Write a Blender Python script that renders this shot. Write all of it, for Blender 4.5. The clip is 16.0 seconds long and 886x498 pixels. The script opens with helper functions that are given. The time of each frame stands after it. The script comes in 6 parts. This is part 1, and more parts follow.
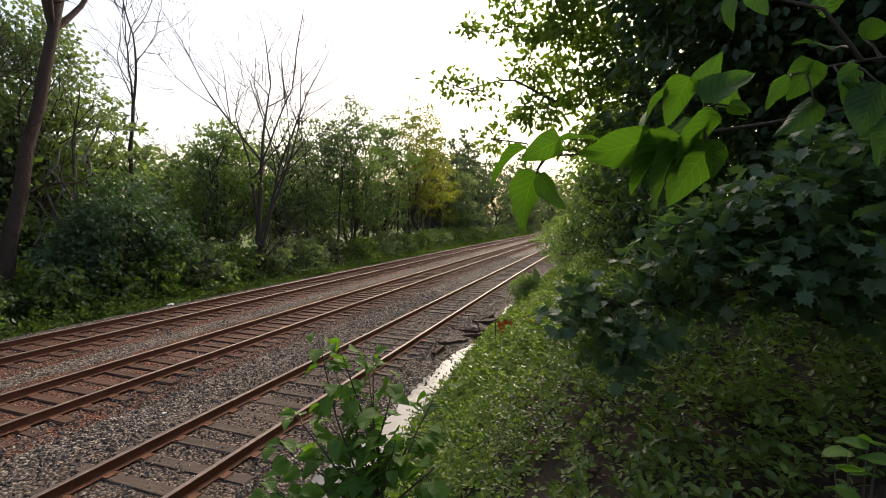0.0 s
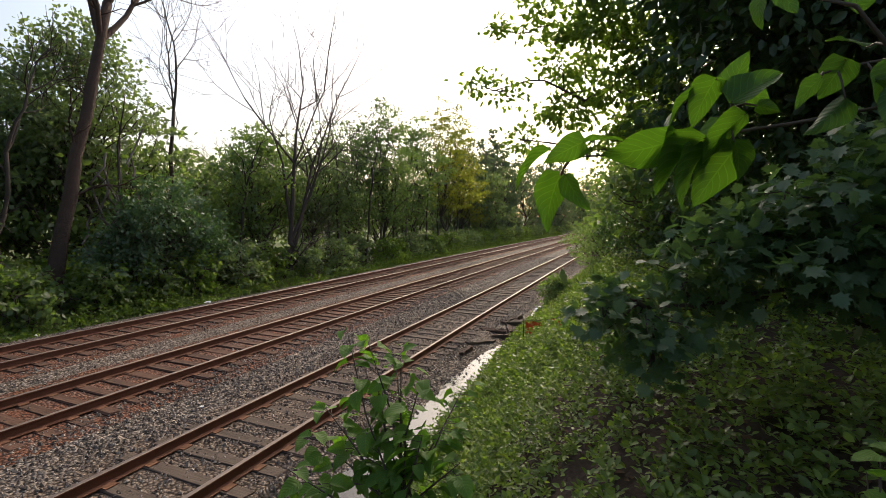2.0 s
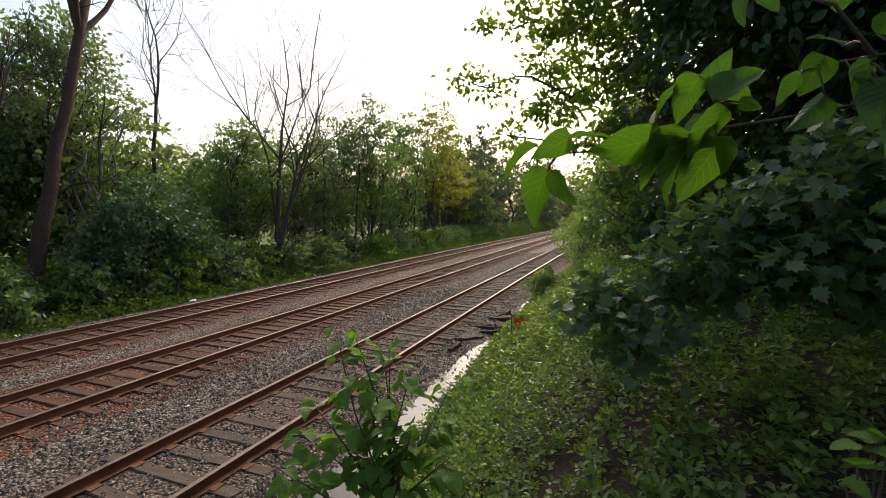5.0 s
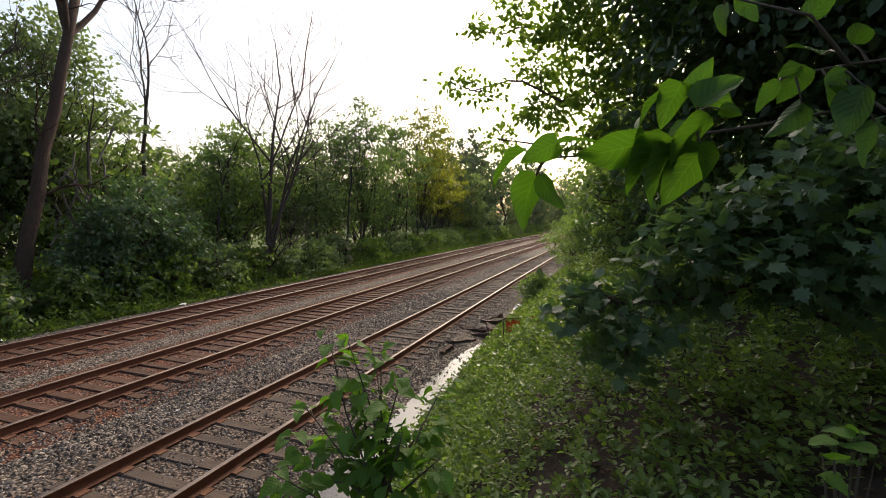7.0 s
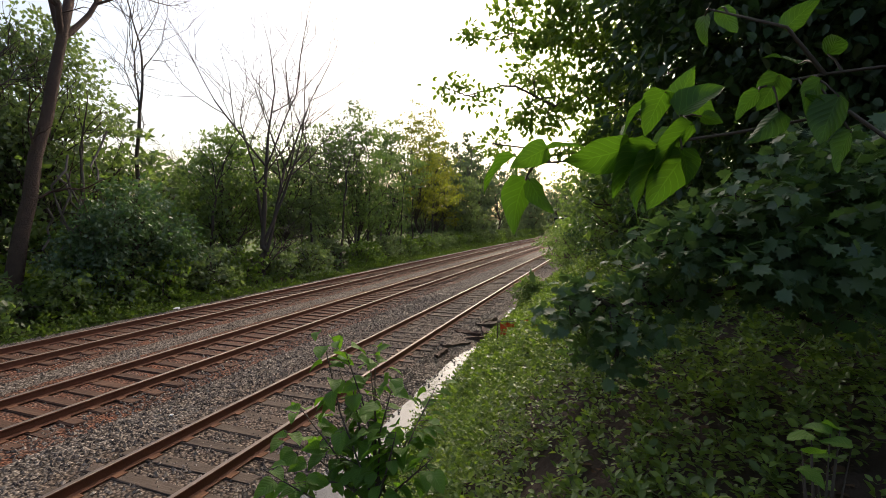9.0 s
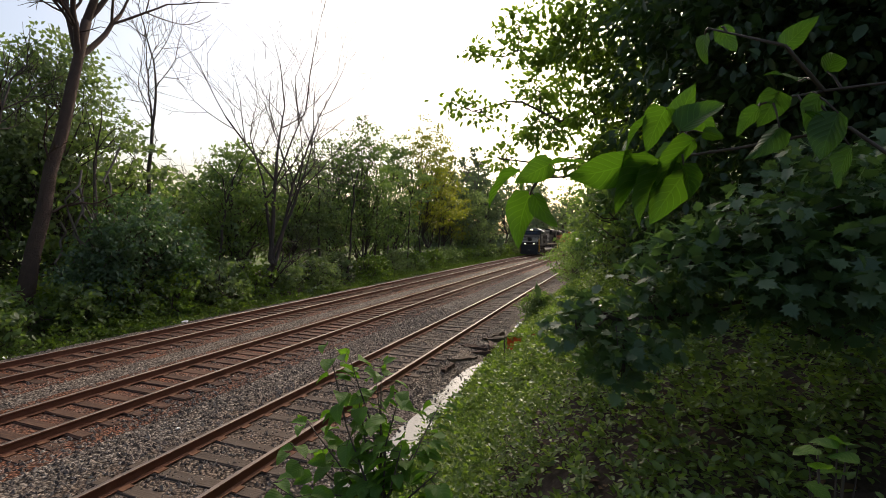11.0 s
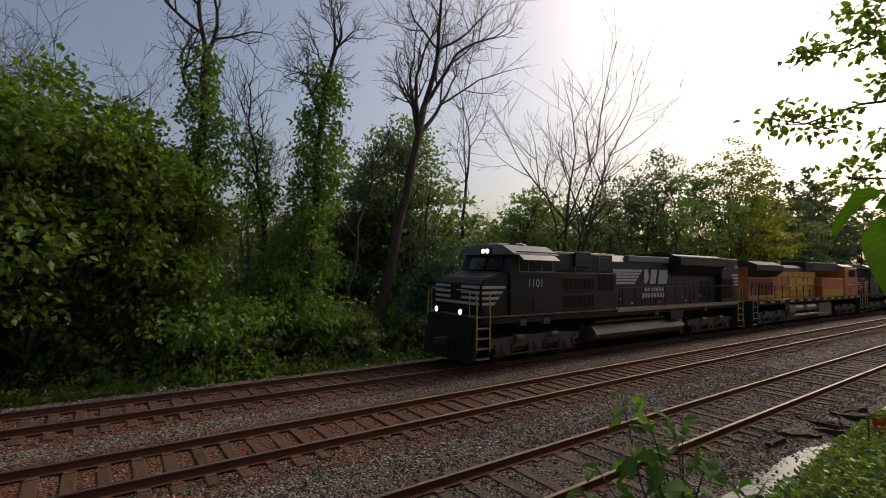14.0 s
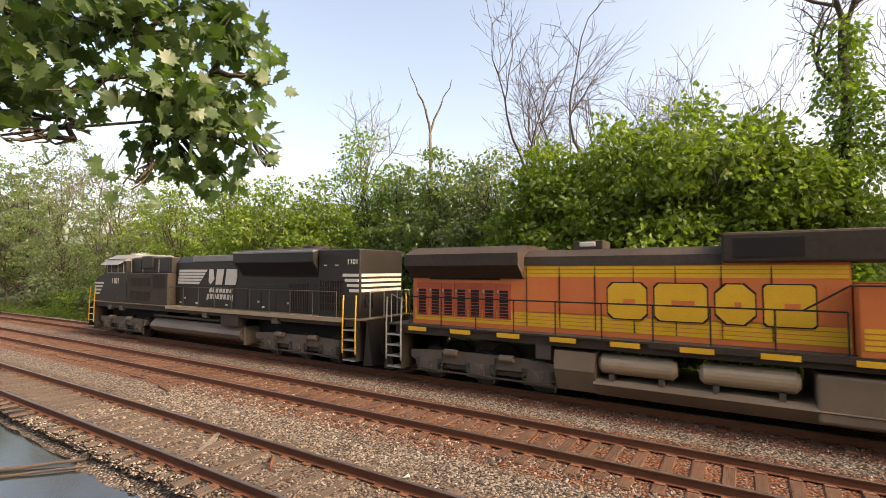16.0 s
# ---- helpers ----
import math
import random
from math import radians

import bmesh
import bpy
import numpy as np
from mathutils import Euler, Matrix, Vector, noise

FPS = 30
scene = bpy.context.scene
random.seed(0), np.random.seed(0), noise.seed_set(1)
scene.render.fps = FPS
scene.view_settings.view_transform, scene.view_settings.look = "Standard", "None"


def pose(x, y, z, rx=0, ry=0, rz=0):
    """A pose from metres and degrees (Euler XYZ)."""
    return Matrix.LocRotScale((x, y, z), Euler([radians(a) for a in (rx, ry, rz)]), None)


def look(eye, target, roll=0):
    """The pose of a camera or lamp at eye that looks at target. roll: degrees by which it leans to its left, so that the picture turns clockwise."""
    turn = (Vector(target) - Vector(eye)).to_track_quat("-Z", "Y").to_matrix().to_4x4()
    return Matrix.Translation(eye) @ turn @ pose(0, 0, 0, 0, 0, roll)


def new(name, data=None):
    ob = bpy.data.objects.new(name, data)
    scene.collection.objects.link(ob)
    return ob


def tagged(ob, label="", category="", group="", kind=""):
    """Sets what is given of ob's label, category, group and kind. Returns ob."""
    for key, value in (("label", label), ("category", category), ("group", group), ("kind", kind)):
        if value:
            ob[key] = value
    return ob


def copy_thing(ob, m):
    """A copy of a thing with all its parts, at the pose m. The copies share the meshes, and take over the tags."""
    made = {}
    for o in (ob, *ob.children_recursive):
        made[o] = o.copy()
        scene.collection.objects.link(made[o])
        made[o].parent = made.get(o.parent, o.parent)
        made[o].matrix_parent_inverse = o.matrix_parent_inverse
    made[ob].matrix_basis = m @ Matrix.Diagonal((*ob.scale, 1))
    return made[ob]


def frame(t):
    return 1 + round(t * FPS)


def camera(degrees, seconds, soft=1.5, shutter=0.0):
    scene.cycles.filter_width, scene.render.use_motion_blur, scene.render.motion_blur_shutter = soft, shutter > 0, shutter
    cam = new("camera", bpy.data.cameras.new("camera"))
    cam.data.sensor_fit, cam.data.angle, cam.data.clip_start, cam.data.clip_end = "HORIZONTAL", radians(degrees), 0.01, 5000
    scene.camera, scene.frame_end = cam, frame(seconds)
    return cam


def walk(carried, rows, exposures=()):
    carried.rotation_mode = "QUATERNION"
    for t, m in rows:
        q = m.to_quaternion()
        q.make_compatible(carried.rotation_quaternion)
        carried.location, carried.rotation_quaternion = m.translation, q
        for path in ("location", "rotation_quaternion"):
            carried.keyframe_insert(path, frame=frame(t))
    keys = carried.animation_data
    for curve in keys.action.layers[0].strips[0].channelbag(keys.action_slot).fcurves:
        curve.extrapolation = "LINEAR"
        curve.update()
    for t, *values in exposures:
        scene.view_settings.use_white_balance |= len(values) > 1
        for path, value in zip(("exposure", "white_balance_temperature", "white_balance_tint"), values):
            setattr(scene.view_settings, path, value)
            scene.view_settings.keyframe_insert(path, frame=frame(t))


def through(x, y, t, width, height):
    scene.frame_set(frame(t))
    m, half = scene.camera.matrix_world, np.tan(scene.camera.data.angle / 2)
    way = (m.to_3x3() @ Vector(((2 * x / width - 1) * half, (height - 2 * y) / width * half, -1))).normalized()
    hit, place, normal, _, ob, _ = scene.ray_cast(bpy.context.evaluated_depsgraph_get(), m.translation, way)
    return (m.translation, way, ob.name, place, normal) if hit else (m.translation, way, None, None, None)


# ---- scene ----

# ---- camera and its path ----
EYE = (0.0, 0.0, 3.78)
PATH = [  # seconds, yaw, pitch, roll
    (0.0, 18.49, -4.16, 1.10), (0.5, 18.76, -3.94, 0.97), (1.0, 19.13, -3.73, 0.94), (1.5, 20.26, -3.84, 0.95),
    (2.0, 21.97, -4.15, 1.06), (2.5, 23.48, -4.44, 1.06), (3.0, 24.15, -4.67, 1.02), (3.5, 22.85, -4.78, 0.94),
    (4.0, 21.10, -4.83, 0.90), (6.5, 20.07, -4.26, 0.88), (7.0, 19.56, -4.17, 0.88), (7.5, 19.23, -4.01, 0.83),
    (8.0, 19.03, -3.94, 0.82), (8.5, 18.95, -3.82, 0.84), (11.0, 19.84, -2.02, 0.90), (11.5, 20.54, -1.00, 0.93),
    (12.0, 21.44, -0.17, 0.98), (12.5, 22.65, 0.62, 0.98), (13.0, 25.48, 1.09, 0.95), (13.5, 34.59, 1.62, 0.95),
    (14.0, 54.03, 2.16, 1.08), (14.5, 78.21, 2.25, 0.95), (15.0, 104.84, 2.97, 0.57), (15.5, 115.64, 2.92, 0.23),
    (16.0, 122.33, 2.59, -0.03)]
EXPOSURE = [(0.0, 0.55, 6800, 10), (10.0, 0.5, 6800, 10), (12.0, 0.05, 6800, 10), (13.0, -0.2, 6800, 10), (14.0, -0.45, 6850, 12), (14.5, -0.42, 7000, 12), (15.0, 0.35, 7800, 14), (15.5, 1.28, 8200, 14), (16.0, 1.48, 8600, 15)]
SWAY = ([0, 1, 2, 2.5, 3, 3.5, 4, 6.5, 8.5, 11, 12, 13, 14, 16], [0, 0.025, 0.05, 0.0, -0.05, -0.11, 0.01, 0.07, 0.12, 0.16, 0.17, 0.19, 0.17, 0.15])


def eye_at(t):
    # the holder leans back and forth a little
    s = float(np.interp(t, *SWAY))
    return (EYE[0] + 0.54 * s, EYE[1] - 0.84 * s, EYE[2])


cam = camera(86.25, 16.0, soft=0.6, shutter=0.05)
walk(cam, [(t, pose(*eye_at(t), 90 + p, 0, y) @ pose(0, 0, 0, 0, 0, r)) for t, y, p, r in PATH], EXPOSURE)

# ---- daylight: a hazy low sun beyond the far end of the line ----
SUN_AZ, SUN_EL = 4.0, 38.0  # degrees: azimuth from +Y towards -X, height
world = bpy.data.worlds.new("sky")
scene.world = world
world.use_nodes = True
wn = world.node_tree.nodes
sky = wn.new("ShaderNodeTexSky")
sky.sky_type = "NISHITA"
sky.sun_disc = False
sky.sun_elevation = radians(SUN_EL)
sky.sun_rotation = radians(-SUN_AZ)
sky.air_density, sky.dust_density, sky.ozone_density = 1.0, 5.0, 1.0
wn["Background"].inputs[1].default_value = 0.165
world.node_tree.links.new(sky.outputs[0], wn["Background"].inputs[0])
sun = new("sun", bpy.data.lights.new("sun", "SUN"))
sun.data.energy, sun.data.angle, sun.data.color = 1.5, radians(10), (1.0, 0.91, 0.78)
_d = Vector((-math.sin(radians(SUN_AZ)) * math.cos(radians(SUN_EL)), math.cos(radians(SUN_AZ)) * math.cos(radians(SUN_EL)), math.sin(radians(SUN_EL))))
sun.matrix_world = look(_d * 60, (0, 0, 0))

# ---- materials ----
def base_mat(name, rough=0.8, metal=0.0, spec=0.4):
    m = bpy.data.materials.new(name)
    m.use_nodes = True
    b = m.node_tree.nodes["Principled BSDF"]
    b.inputs["Roughness"].default_value, b.inputs["Metallic"].default_value = rough, metal
    b.inputs["Specular IOR Level"].default_value = spec
    return m, m.node_tree, b


def node(nt, kind, **inputs):
    n = nt.nodes.new(kind)
    for k, v in inputs.items():
        n.inputs[k.replace("_", " ")].default_value = v
    return n


def ramp(nt, fac, stops):
    r = nt.nodes.new("ShaderNodeValToRGB")
    while len(r.color_ramp.elements) < len(stops):
        r.color_ramp.elements.new(0.5)
    for e, (p, c) in zip(r.color_ramp.elements, stops):
        e.position, e.color = p, (*c, 1)
    nt.links.new(fac, r.inputs[0])
    return r.outputs[0]


def mix(nt, fac, a, b, blend="MIX"):
    n = nt.nodes.new("ShaderNodeMix")
    n.data_type, n.blend_type = "RGBA", blend
    for sock, v in ((0, fac), (6, a), (7, b)):
        if isinstance(v, (int, float)):
            n.inputs[sock].default_value = v
        elif isinstance(v, tuple):
            n.inputs[sock].default_value = (*v, 1)
        else:
            nt.links.new(v, n.inputs[sock])
    return n.outputs[2]


def coords(nt, kind="Object"):
    return nt.nodes.new("ShaderNodeTexCoord").outputs[kind]


def noise_tex(nt, vec, scale, detail=4.0, rough=0.6):
    n = node(nt, "ShaderNodeTexNoise", Scale=scale, Detail=detail, Roughness=rough)
    nt.links.new(vec, n.inputs["Vector"])
    return n.outputs["Fac"]


def bump(nt, b, height, strength=0.4, dist=0.02):
    n = node(nt, "ShaderNodeBump", Strength=strength, Distance=dist)
    nt.links.new(height, n.inputs["Height"])
    nt.links.new(n.outputs[0], b.inputs["Normal"])


def worn(name, c1, c2, rough=0.7, metal=0.0, scale=3.0, fine=40.0, bumpy=0.2, dist=0.005, spec=0.4):
    """Two colours mixed by noise at two scales, with fine relief."""
    m, nt, b = base_mat(name, rough, metal, spec)
    v = coords(nt)
    big, small = noise_tex(nt, v, scale), noise_tex(nt, v, fine)
    col = mix(nt, big, c1, c2)
    lo = tuple(x * 0.7 for x in c1)
    col = mix(nt, ramp(nt, small, [(0.45, (0, 0, 0)), (0.75, (0.6, 0.6, 0.6))]), col, lo)
    nt.links.new(col, b.inputs["Base Color"])
    bump(nt, b, small, bumpy, dist)
    return m


def leaf_mat(name, dark, light, through=0.35, gloss=0.42, spec=0.35):
    """Leaves: colour varies leaf by leaf and with slow noise; light passes through."""
    m, nt, b = base_mat(name, gloss, 0, spec)
    geo = nt.nodes.new("ShaderNodeNewGeometry")
    slow = noise_tex(nt, coords(nt), 0.6, 2.0)
    f = mix(nt, 0.45, geo.outputs["Random Per Island"], slow)
    col = mix(nt, f, dark, light)
    nt.links.new(col, b.inputs["Base Color"])
    t = nt.nodes.new("ShaderNodeBsdfTranslucent")
    nt.links.new(mix(nt, 1.0, col, (1.5, 1.7, 0.6), "MULTIPLY"), t.inputs[0])
    s = nt.nodes.new("ShaderNodeMixShader")
    s.inputs[0].default_value = through
    out = nt.nodes["Material Output"]
    nt.links.new(b.outputs[0], s.inputs[1])
    nt.links.new(t.outputs[0], s.inputs[2])
    nt.links.new(s.outputs[0], out.inputs[0])
    return m


def plain(name, c, rough=0.5, metal=0.0, vary=0.25, spec=0.4):
    return worn(name, c, tuple(x * (1 - vary) for x in c), rough, metal, 2.0, 25.0, 0.05, 0.002, spec)


def ballast_mat(name, stones, dirt, rust=None):
    m, nt, b = base_mat(name, 0.9, 0, 0.2)
    v = coords(nt)
    vor = node(nt, "ShaderNodeTexVoronoi", Scale=18.0)
    nt.links.new(v, vor.inputs["Vector"])
    sep = nt.nodes.new("ShaderNodeSeparateColor")
    nt.links.new(vor.outputs["Color"], sep.inputs[0])
    col = ramp(nt, sep.outputs[0], [(0.0, stones[0]), (0.5, stones[1]), (1.0, stones[2])])
    col = mix(nt, ramp(nt, noise_tex(nt, v, 0.9), [(0.4, (0, 0, 0)), (0.7, (0.7, 0.7, 0.7))]), col, dirt)
    if rust:
        col = mix(nt, ramp(nt, noise_tex(nt, v, 1.7), [(0.3, (0.15, 0.15, 0.15)), (0.62, (0.8, 0.8, 0.8))]), col, rust)
    # painted shade: stone centres brightened, the gaps between them darkened
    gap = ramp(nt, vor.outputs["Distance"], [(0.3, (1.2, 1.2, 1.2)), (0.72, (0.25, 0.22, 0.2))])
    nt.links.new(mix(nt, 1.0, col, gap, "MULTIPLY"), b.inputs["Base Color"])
    h = ramp(nt, vor.outputs["Distance"], [(0.0, (1, 1, 1)), (0.75, (0, 0, 0))])
    bump(nt, b, h, 0.9, 0.03)
    return m


def island_mat(name, stops, rough=0.9, bumpy=0.3):
    m, nt, b = base_mat(name, rough, 0, 0.2)
    geo = nt.nodes.new("ShaderNodeNewGeometry")
    col = ramp(nt, geo.outputs["Random Per Island"], stops)
    n = noise_tex(nt, coords(nt), 30.0)
    nt.links.new(mix(nt, ramp(nt, n, [(0.4, (0, 0, 0)), (0.8, (0.5, 0.5, 0.5))]), col, tuple(x * 0.5 for x in stops[0][1])), b.inputs["Base Color"])
    bump(nt, b, n, bumpy, 0.01)
    return m


def tie_mat(name, a, c, grey):
    m, nt, b = base_mat(name, 0.9, 0, 0.2)
    info = nt.nodes.new("ShaderNodeObjectInfo")
    v = coords(nt)
    mp = node(nt, "ShaderNodeMapping", Scale=(2.0, 40.0, 10.0))
    nt.links.new(v, mp.inputs["Vector"])
    off = nt.nodes.new("ShaderNodeVectorMath")
    nt.links.new(mp.outputs[0], off.inputs[0])
    sc = nt.nodes.new("ShaderNodeMath")
    sc.operation = "MULTIPLY"
    sc.inputs[1].default_value = 50.0
    nt.links.new(info.outputs["Random"], sc.inputs[0])
    nt.links.new(sc.outputs[0], off.inputs[1])
    grain = noise_tex(nt, off.outputs[0], 1.2, 6.0)
    col = mix(nt, info.outputs["Random"], a, c)
    col = mix(nt, ramp(nt, grain, [(0.35, (0, 0, 0)), (0.7, (0.9, 0.9, 0.9))]), col, grey)
    nt.links.new(col, b.inputs["Base Color"])
    bump(nt, b, grain, 0.6, 0.01)
    return m


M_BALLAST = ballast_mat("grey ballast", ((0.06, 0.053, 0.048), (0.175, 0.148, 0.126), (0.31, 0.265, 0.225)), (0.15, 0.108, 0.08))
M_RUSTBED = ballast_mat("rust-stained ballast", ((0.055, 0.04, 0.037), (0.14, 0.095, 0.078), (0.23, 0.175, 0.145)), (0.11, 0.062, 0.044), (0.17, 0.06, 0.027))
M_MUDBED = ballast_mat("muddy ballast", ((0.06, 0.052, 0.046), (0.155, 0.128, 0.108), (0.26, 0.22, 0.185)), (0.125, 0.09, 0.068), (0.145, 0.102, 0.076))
M_STONES = island_mat("ballast stones", [(0.0, (0.04, 0.033, 0.03)), (0.5, (0.165, 0.135, 0.113)), (0.85, (0.25, 0.21, 0.175)), (1.0, (0.33, 0.285, 0.245))])
M_TIE = tie_mat("creosoted tie", (0.035, 0.022, 0.017), (0.085, 0.045, 0.03), (0.13, 0.07, 0.047))
M_TIE_OLD = tie_mat("weathered grey tie", (0.045, 0.033, 0.026), (0.085, 0.06, 0.046), (0.125, 0.095, 0.075))
M_RAIL = worn("rusty rail side", (0.09, 0.03, 0.015), (0.16, 0.06, 0.03), 0.8, 0.0, 5.0, 60.0, 0.4)
M_HEAD = worn("worn rail head", (0.24, 0.19, 0.165), (0.14, 0.1, 0.08), 0.45, 0.85, 6.0, 80.0, 0.1)
M_PLATE = worn("rusty tie plate", (0.1, 0.04, 0.02), (0.18, 0.075, 0.035), 0.85, 0.0, 5.0, 60.0, 0.4)
M_SOIL = worn("leaf-littered soil", (0.06, 0.04, 0.028), (0.11, 0.075, 0.05), 0.95, 0, 2.0, 35.0, 0.8, 0.03, 0.2)
M_BARK = worn("grey-brown bark", (0.11, 0.085, 0.07), (0.05, 0.04, 0.034), 0.9, 0, 2.5, 22.0, 0.8, 0.03, 0.2)
M_BARK_RED = worn("reddish peeling bark", (0.14, 0.09, 0.068), (0.055, 0.04, 0.034), 0.9, 0, 3.0, 16.0, 1.0, 0.08, 0.2)
M_DEADWOOD = worn("bleached dead wood", (0.2, 0.175, 0.155), (0.11, 0.09, 0.08), 0.9, 0, 2.5, 30.0, 0.6, 0.02, 0.2)
M_TWIG = worn("green-brown stem", (0.09, 0.06, 0.045), (0.05, 0.045, 0.03), 0.7, 0, 6.0, 60.0, 0.3)
M_LEAF_MID = leaf_mat("mid green leaves", (0.065, 0.105, 0.042), (0.175, 0.23, 0.09), 0.55, 0.5, 0.8)
M_LEAF_DARK = leaf_mat("dark green leaves", (0.025, 0.055, 0.022), (0.075, 0.125, 0.045), 0.35, 0.45, 0.6)
M_LEAF_GREY = leaf_mat("grey-green leaves", (0.085, 0.115, 0.065), (0.19, 0.235, 0.13), 0.56, 0.5, 0.8)
M_LEAF_BRIGHT = leaf_mat("bright yellow-green leaves", (0.07, 0.12, 0.02), (0.2, 0.27, 0.055), 0.45)
M_LEAF_YELLOW = leaf_mat("yellowing leaves", (0.11, 0.13, 0.03), (0.27, 0.25, 0.05), 0.55)
M_IVY = leaf_mat("vine leaves", (0.065, 0.125, 0.028), (0.19, 0.27, 0.055), 0.5)
M_IVY_DARK = leaf_mat("dark vine leaves", (0.04, 0.085, 0.048), (0.11, 0.17, 0.09), 0.45, 0.45, 0.8)
# haze of distance is put into these leaf colours
M_HAZE = leaf_mat("distant leaves paled for haze", (0.1, 0.13, 0.095), (0.17, 0.2, 0.145), 0.35, 0.8)
M_WEED = leaf_mat("weed leaves", (0.05, 0.09, 0.018), (0.165, 0.215, 0.05), 0.4, 0.55, 0.25)
M_COVER = leaf_mat("ground cover leaves", (0.03, 0.06, 0.012), (0.24, 0.32, 0.075), 0.45, 0.4, 0.5)
M_MAPLE = leaf_mat("maple leaves", (0.05, 0.1, 0.045), (0.14, 0.205, 0.095), 0.42, 0.42, 0.55)


def veined(name, dark, light, through, gloss):
    """Broad leaves with a pale rib and side veins laid along their own length and breadth."""
    m = leaf_mat(name, dark, light, through, gloss, 0.3)
    nt = m.node_tree
    b = nt.nodes["Principled BSDF"]
    sep = nt.nodes.new("ShaderNodeSeparateXYZ")
    nt.links.new(coords(nt, "UV"), sep.inputs[0])

    def calc(op, x, y):
        n = nt.nodes.new("ShaderNodeMath")
        n.operation = op
        for i, v in enumerate((x, y)):
            if isinstance(v, (int, float)):
                n.inputs[i].default_value = v
            else:
                nt.links.new(v, n.inputs[i])
        return n.outputs[0]

    side = calc("ABSOLUTE", calc("SUBTRACT", sep.outputs[1], 0.5), 0)
    wave = calc("SINE", calc("MULTIPLY", calc("SUBTRACT", sep.outputs[0], calc("MULTIPLY", side, 0.7)), 48.0), 0)
    vein = calc("MAXIMUM", calc("GREATER_THAN", wave, 0.93), calc("LESS_THAN", side, 0.018))
    old = b.inputs["Base Color"].links[0].from_socket
    col = mix(nt, calc("MULTIPLY", vein, 0.5), old, tuple(min(1, x * 1.9) for x in light))
    nt.links.new(col, b.inputs["Base Color"])
    bump(nt, b, wave, 0.25, 0.004)
    return m


M_SAPLING = veined("sapling leaves", (0.06, 0.13, 0.02), (0.14, 0.25, 0.045), 0.5, 0.5)
M_BIGLEAF = veined("large soft leaves", (0.035, 0.085, 0.012), (0.095, 0.185, 0.024), 0.48, 0.42)
# darker copy of the large leaves, with shade put into the colour
M_BIGLEAF_SHADE = veined("large leaves in shade tone", (0.035, 0.085, 0.016), (0.07, 0.14, 0.028), 0.4, 0.5)
M_WATER, _nt, _b = base_mat("still ditch water", 0.06, 0, 0.6)
_b.inputs["Base Color"].default_value = (0.02, 0.022, 0.02, 1)
bump(_nt, _b, noise_tex(_nt, coords(_nt), 5.0, 5.0), 0.12, 0.03)
M_BLACK = worn("dusty black paint", (0.008, 0.0072, 0.007), (0.03, 0.024, 0.02), 0.5, 0, 1.2, 18.0, 0.05, 0.002, 0.4)
M_BLACKDIRT = worn("grimy black paint", (0.024, 0.019, 0.016), (0.062, 0.045, 0.034), 0.7, 0, 0.8, 9.0, 0.1, 0.003, 0.3)
M_UNDER = worn("road grime on steel", (0.035, 0.03, 0.026), (0.09, 0.075, 0.06), 0.8, 0, 3.0, 25.0, 0.4)
M_WHEEL = worn("oily dark wheel steel", (0.012, 0.01, 0.009), (0.03, 0.022, 0.017), 0.7, 0, 3.0, 25.0, 0.2)
M_TRUCK = worn("dusty grey truck casting", (0.14, 0.112, 0.09), (0.05, 0.039, 0.031), 0.8, 0, 3.0, 25.0, 0.4)
# black of hoses and rails, also painted where recesses lie in shade
M_DARK = plain("deep black parts and recess shade", (0.008, 0.008, 0.008), 0.8)
M_WHITE = worn("dirty white paint", (0.62, 0.6, 0.55), (0.42, 0.38, 0.33), 0.6, 0, 2.0, 20.0, 0.05, 0.002)
M_ROOFGREY = worn("weathered grey roof paint", (0.22, 0.225, 0.22), (0.13, 0.13, 0.125), 0.5, 0, 2.0, 20.0, 0.05, 0.002)
M_YELLOW = worn("dirty yellow paint", (0.7, 0.42, 0.03), (0.54, 0.3, 0.02), 0.55, 0, 2.0, 20.0, 0.05, 0.002)
M_ORANGE = worn("faded orange paint", (0.66, 0.19, 0.05), (0.4, 0.1, 0.035), 0.55, 0, 0.8, 14.0, 0.05, 0.002)
M_RED = worn("faded red-orange paint", (0.5, 0.1, 0.04), (0.3, 0.06, 0.03), 0.6, 0, 1.0, 14.0, 0.05, 0.002)
M_TANK = worn("dusty tan-grey tank paint", (0.21, 0.16, 0.115), (0.1, 0.074, 0.053), 0.6, 0, 1.2, 12.0, 0.1, 0.003)
M_FUEL = worn("grimy brown-grey fuel tank paint", (0.14, 0.108, 0.08), (0.065, 0.05, 0.038), 0.5, 0, 1.0, 12.0, 0.1, 0.003)
M_SILVER = worn("dusty silver cylinder", (0.42, 0.34, 0.245), (0.27, 0.2, 0.135), 0.45, 0.3, 2.0, 20.0, 0.05, 0.002)
M_STEEL = plain("bare steel handrail", (0.4, 0.4, 0.38), 0.5, 0.4)
M_CAR = worn("grey-green wagon paint", (0.17, 0.19, 0.17), (0.1, 0.1, 0.085), 0.7, 0, 0.8, 9.0, 0.1, 0.003)
M_ORANGETAG = plain("weathered orange plastic", (0.42, 0.1, 0.02), 0.6)
M_LITTER = plain("white litter", (0.75, 0.74, 0.72), 0.6, 0, 0.1)
M_GLASS, _nt, _b = base_mat("dark cab glass", 0.05, 0, 0.6)
_b.inputs["Base Color"].default_value = (0.02, 0.025, 0.03, 1)
M_LAMP, _nt, _b = base_mat("lit headlamp", 0.3)
_b.inputs["Base Color"].default_value = (0.9, 0.85, 0.7, 1)
_b.inputs["Emission Color"].default_value = (1.0, 0.86, 0.6, 1)
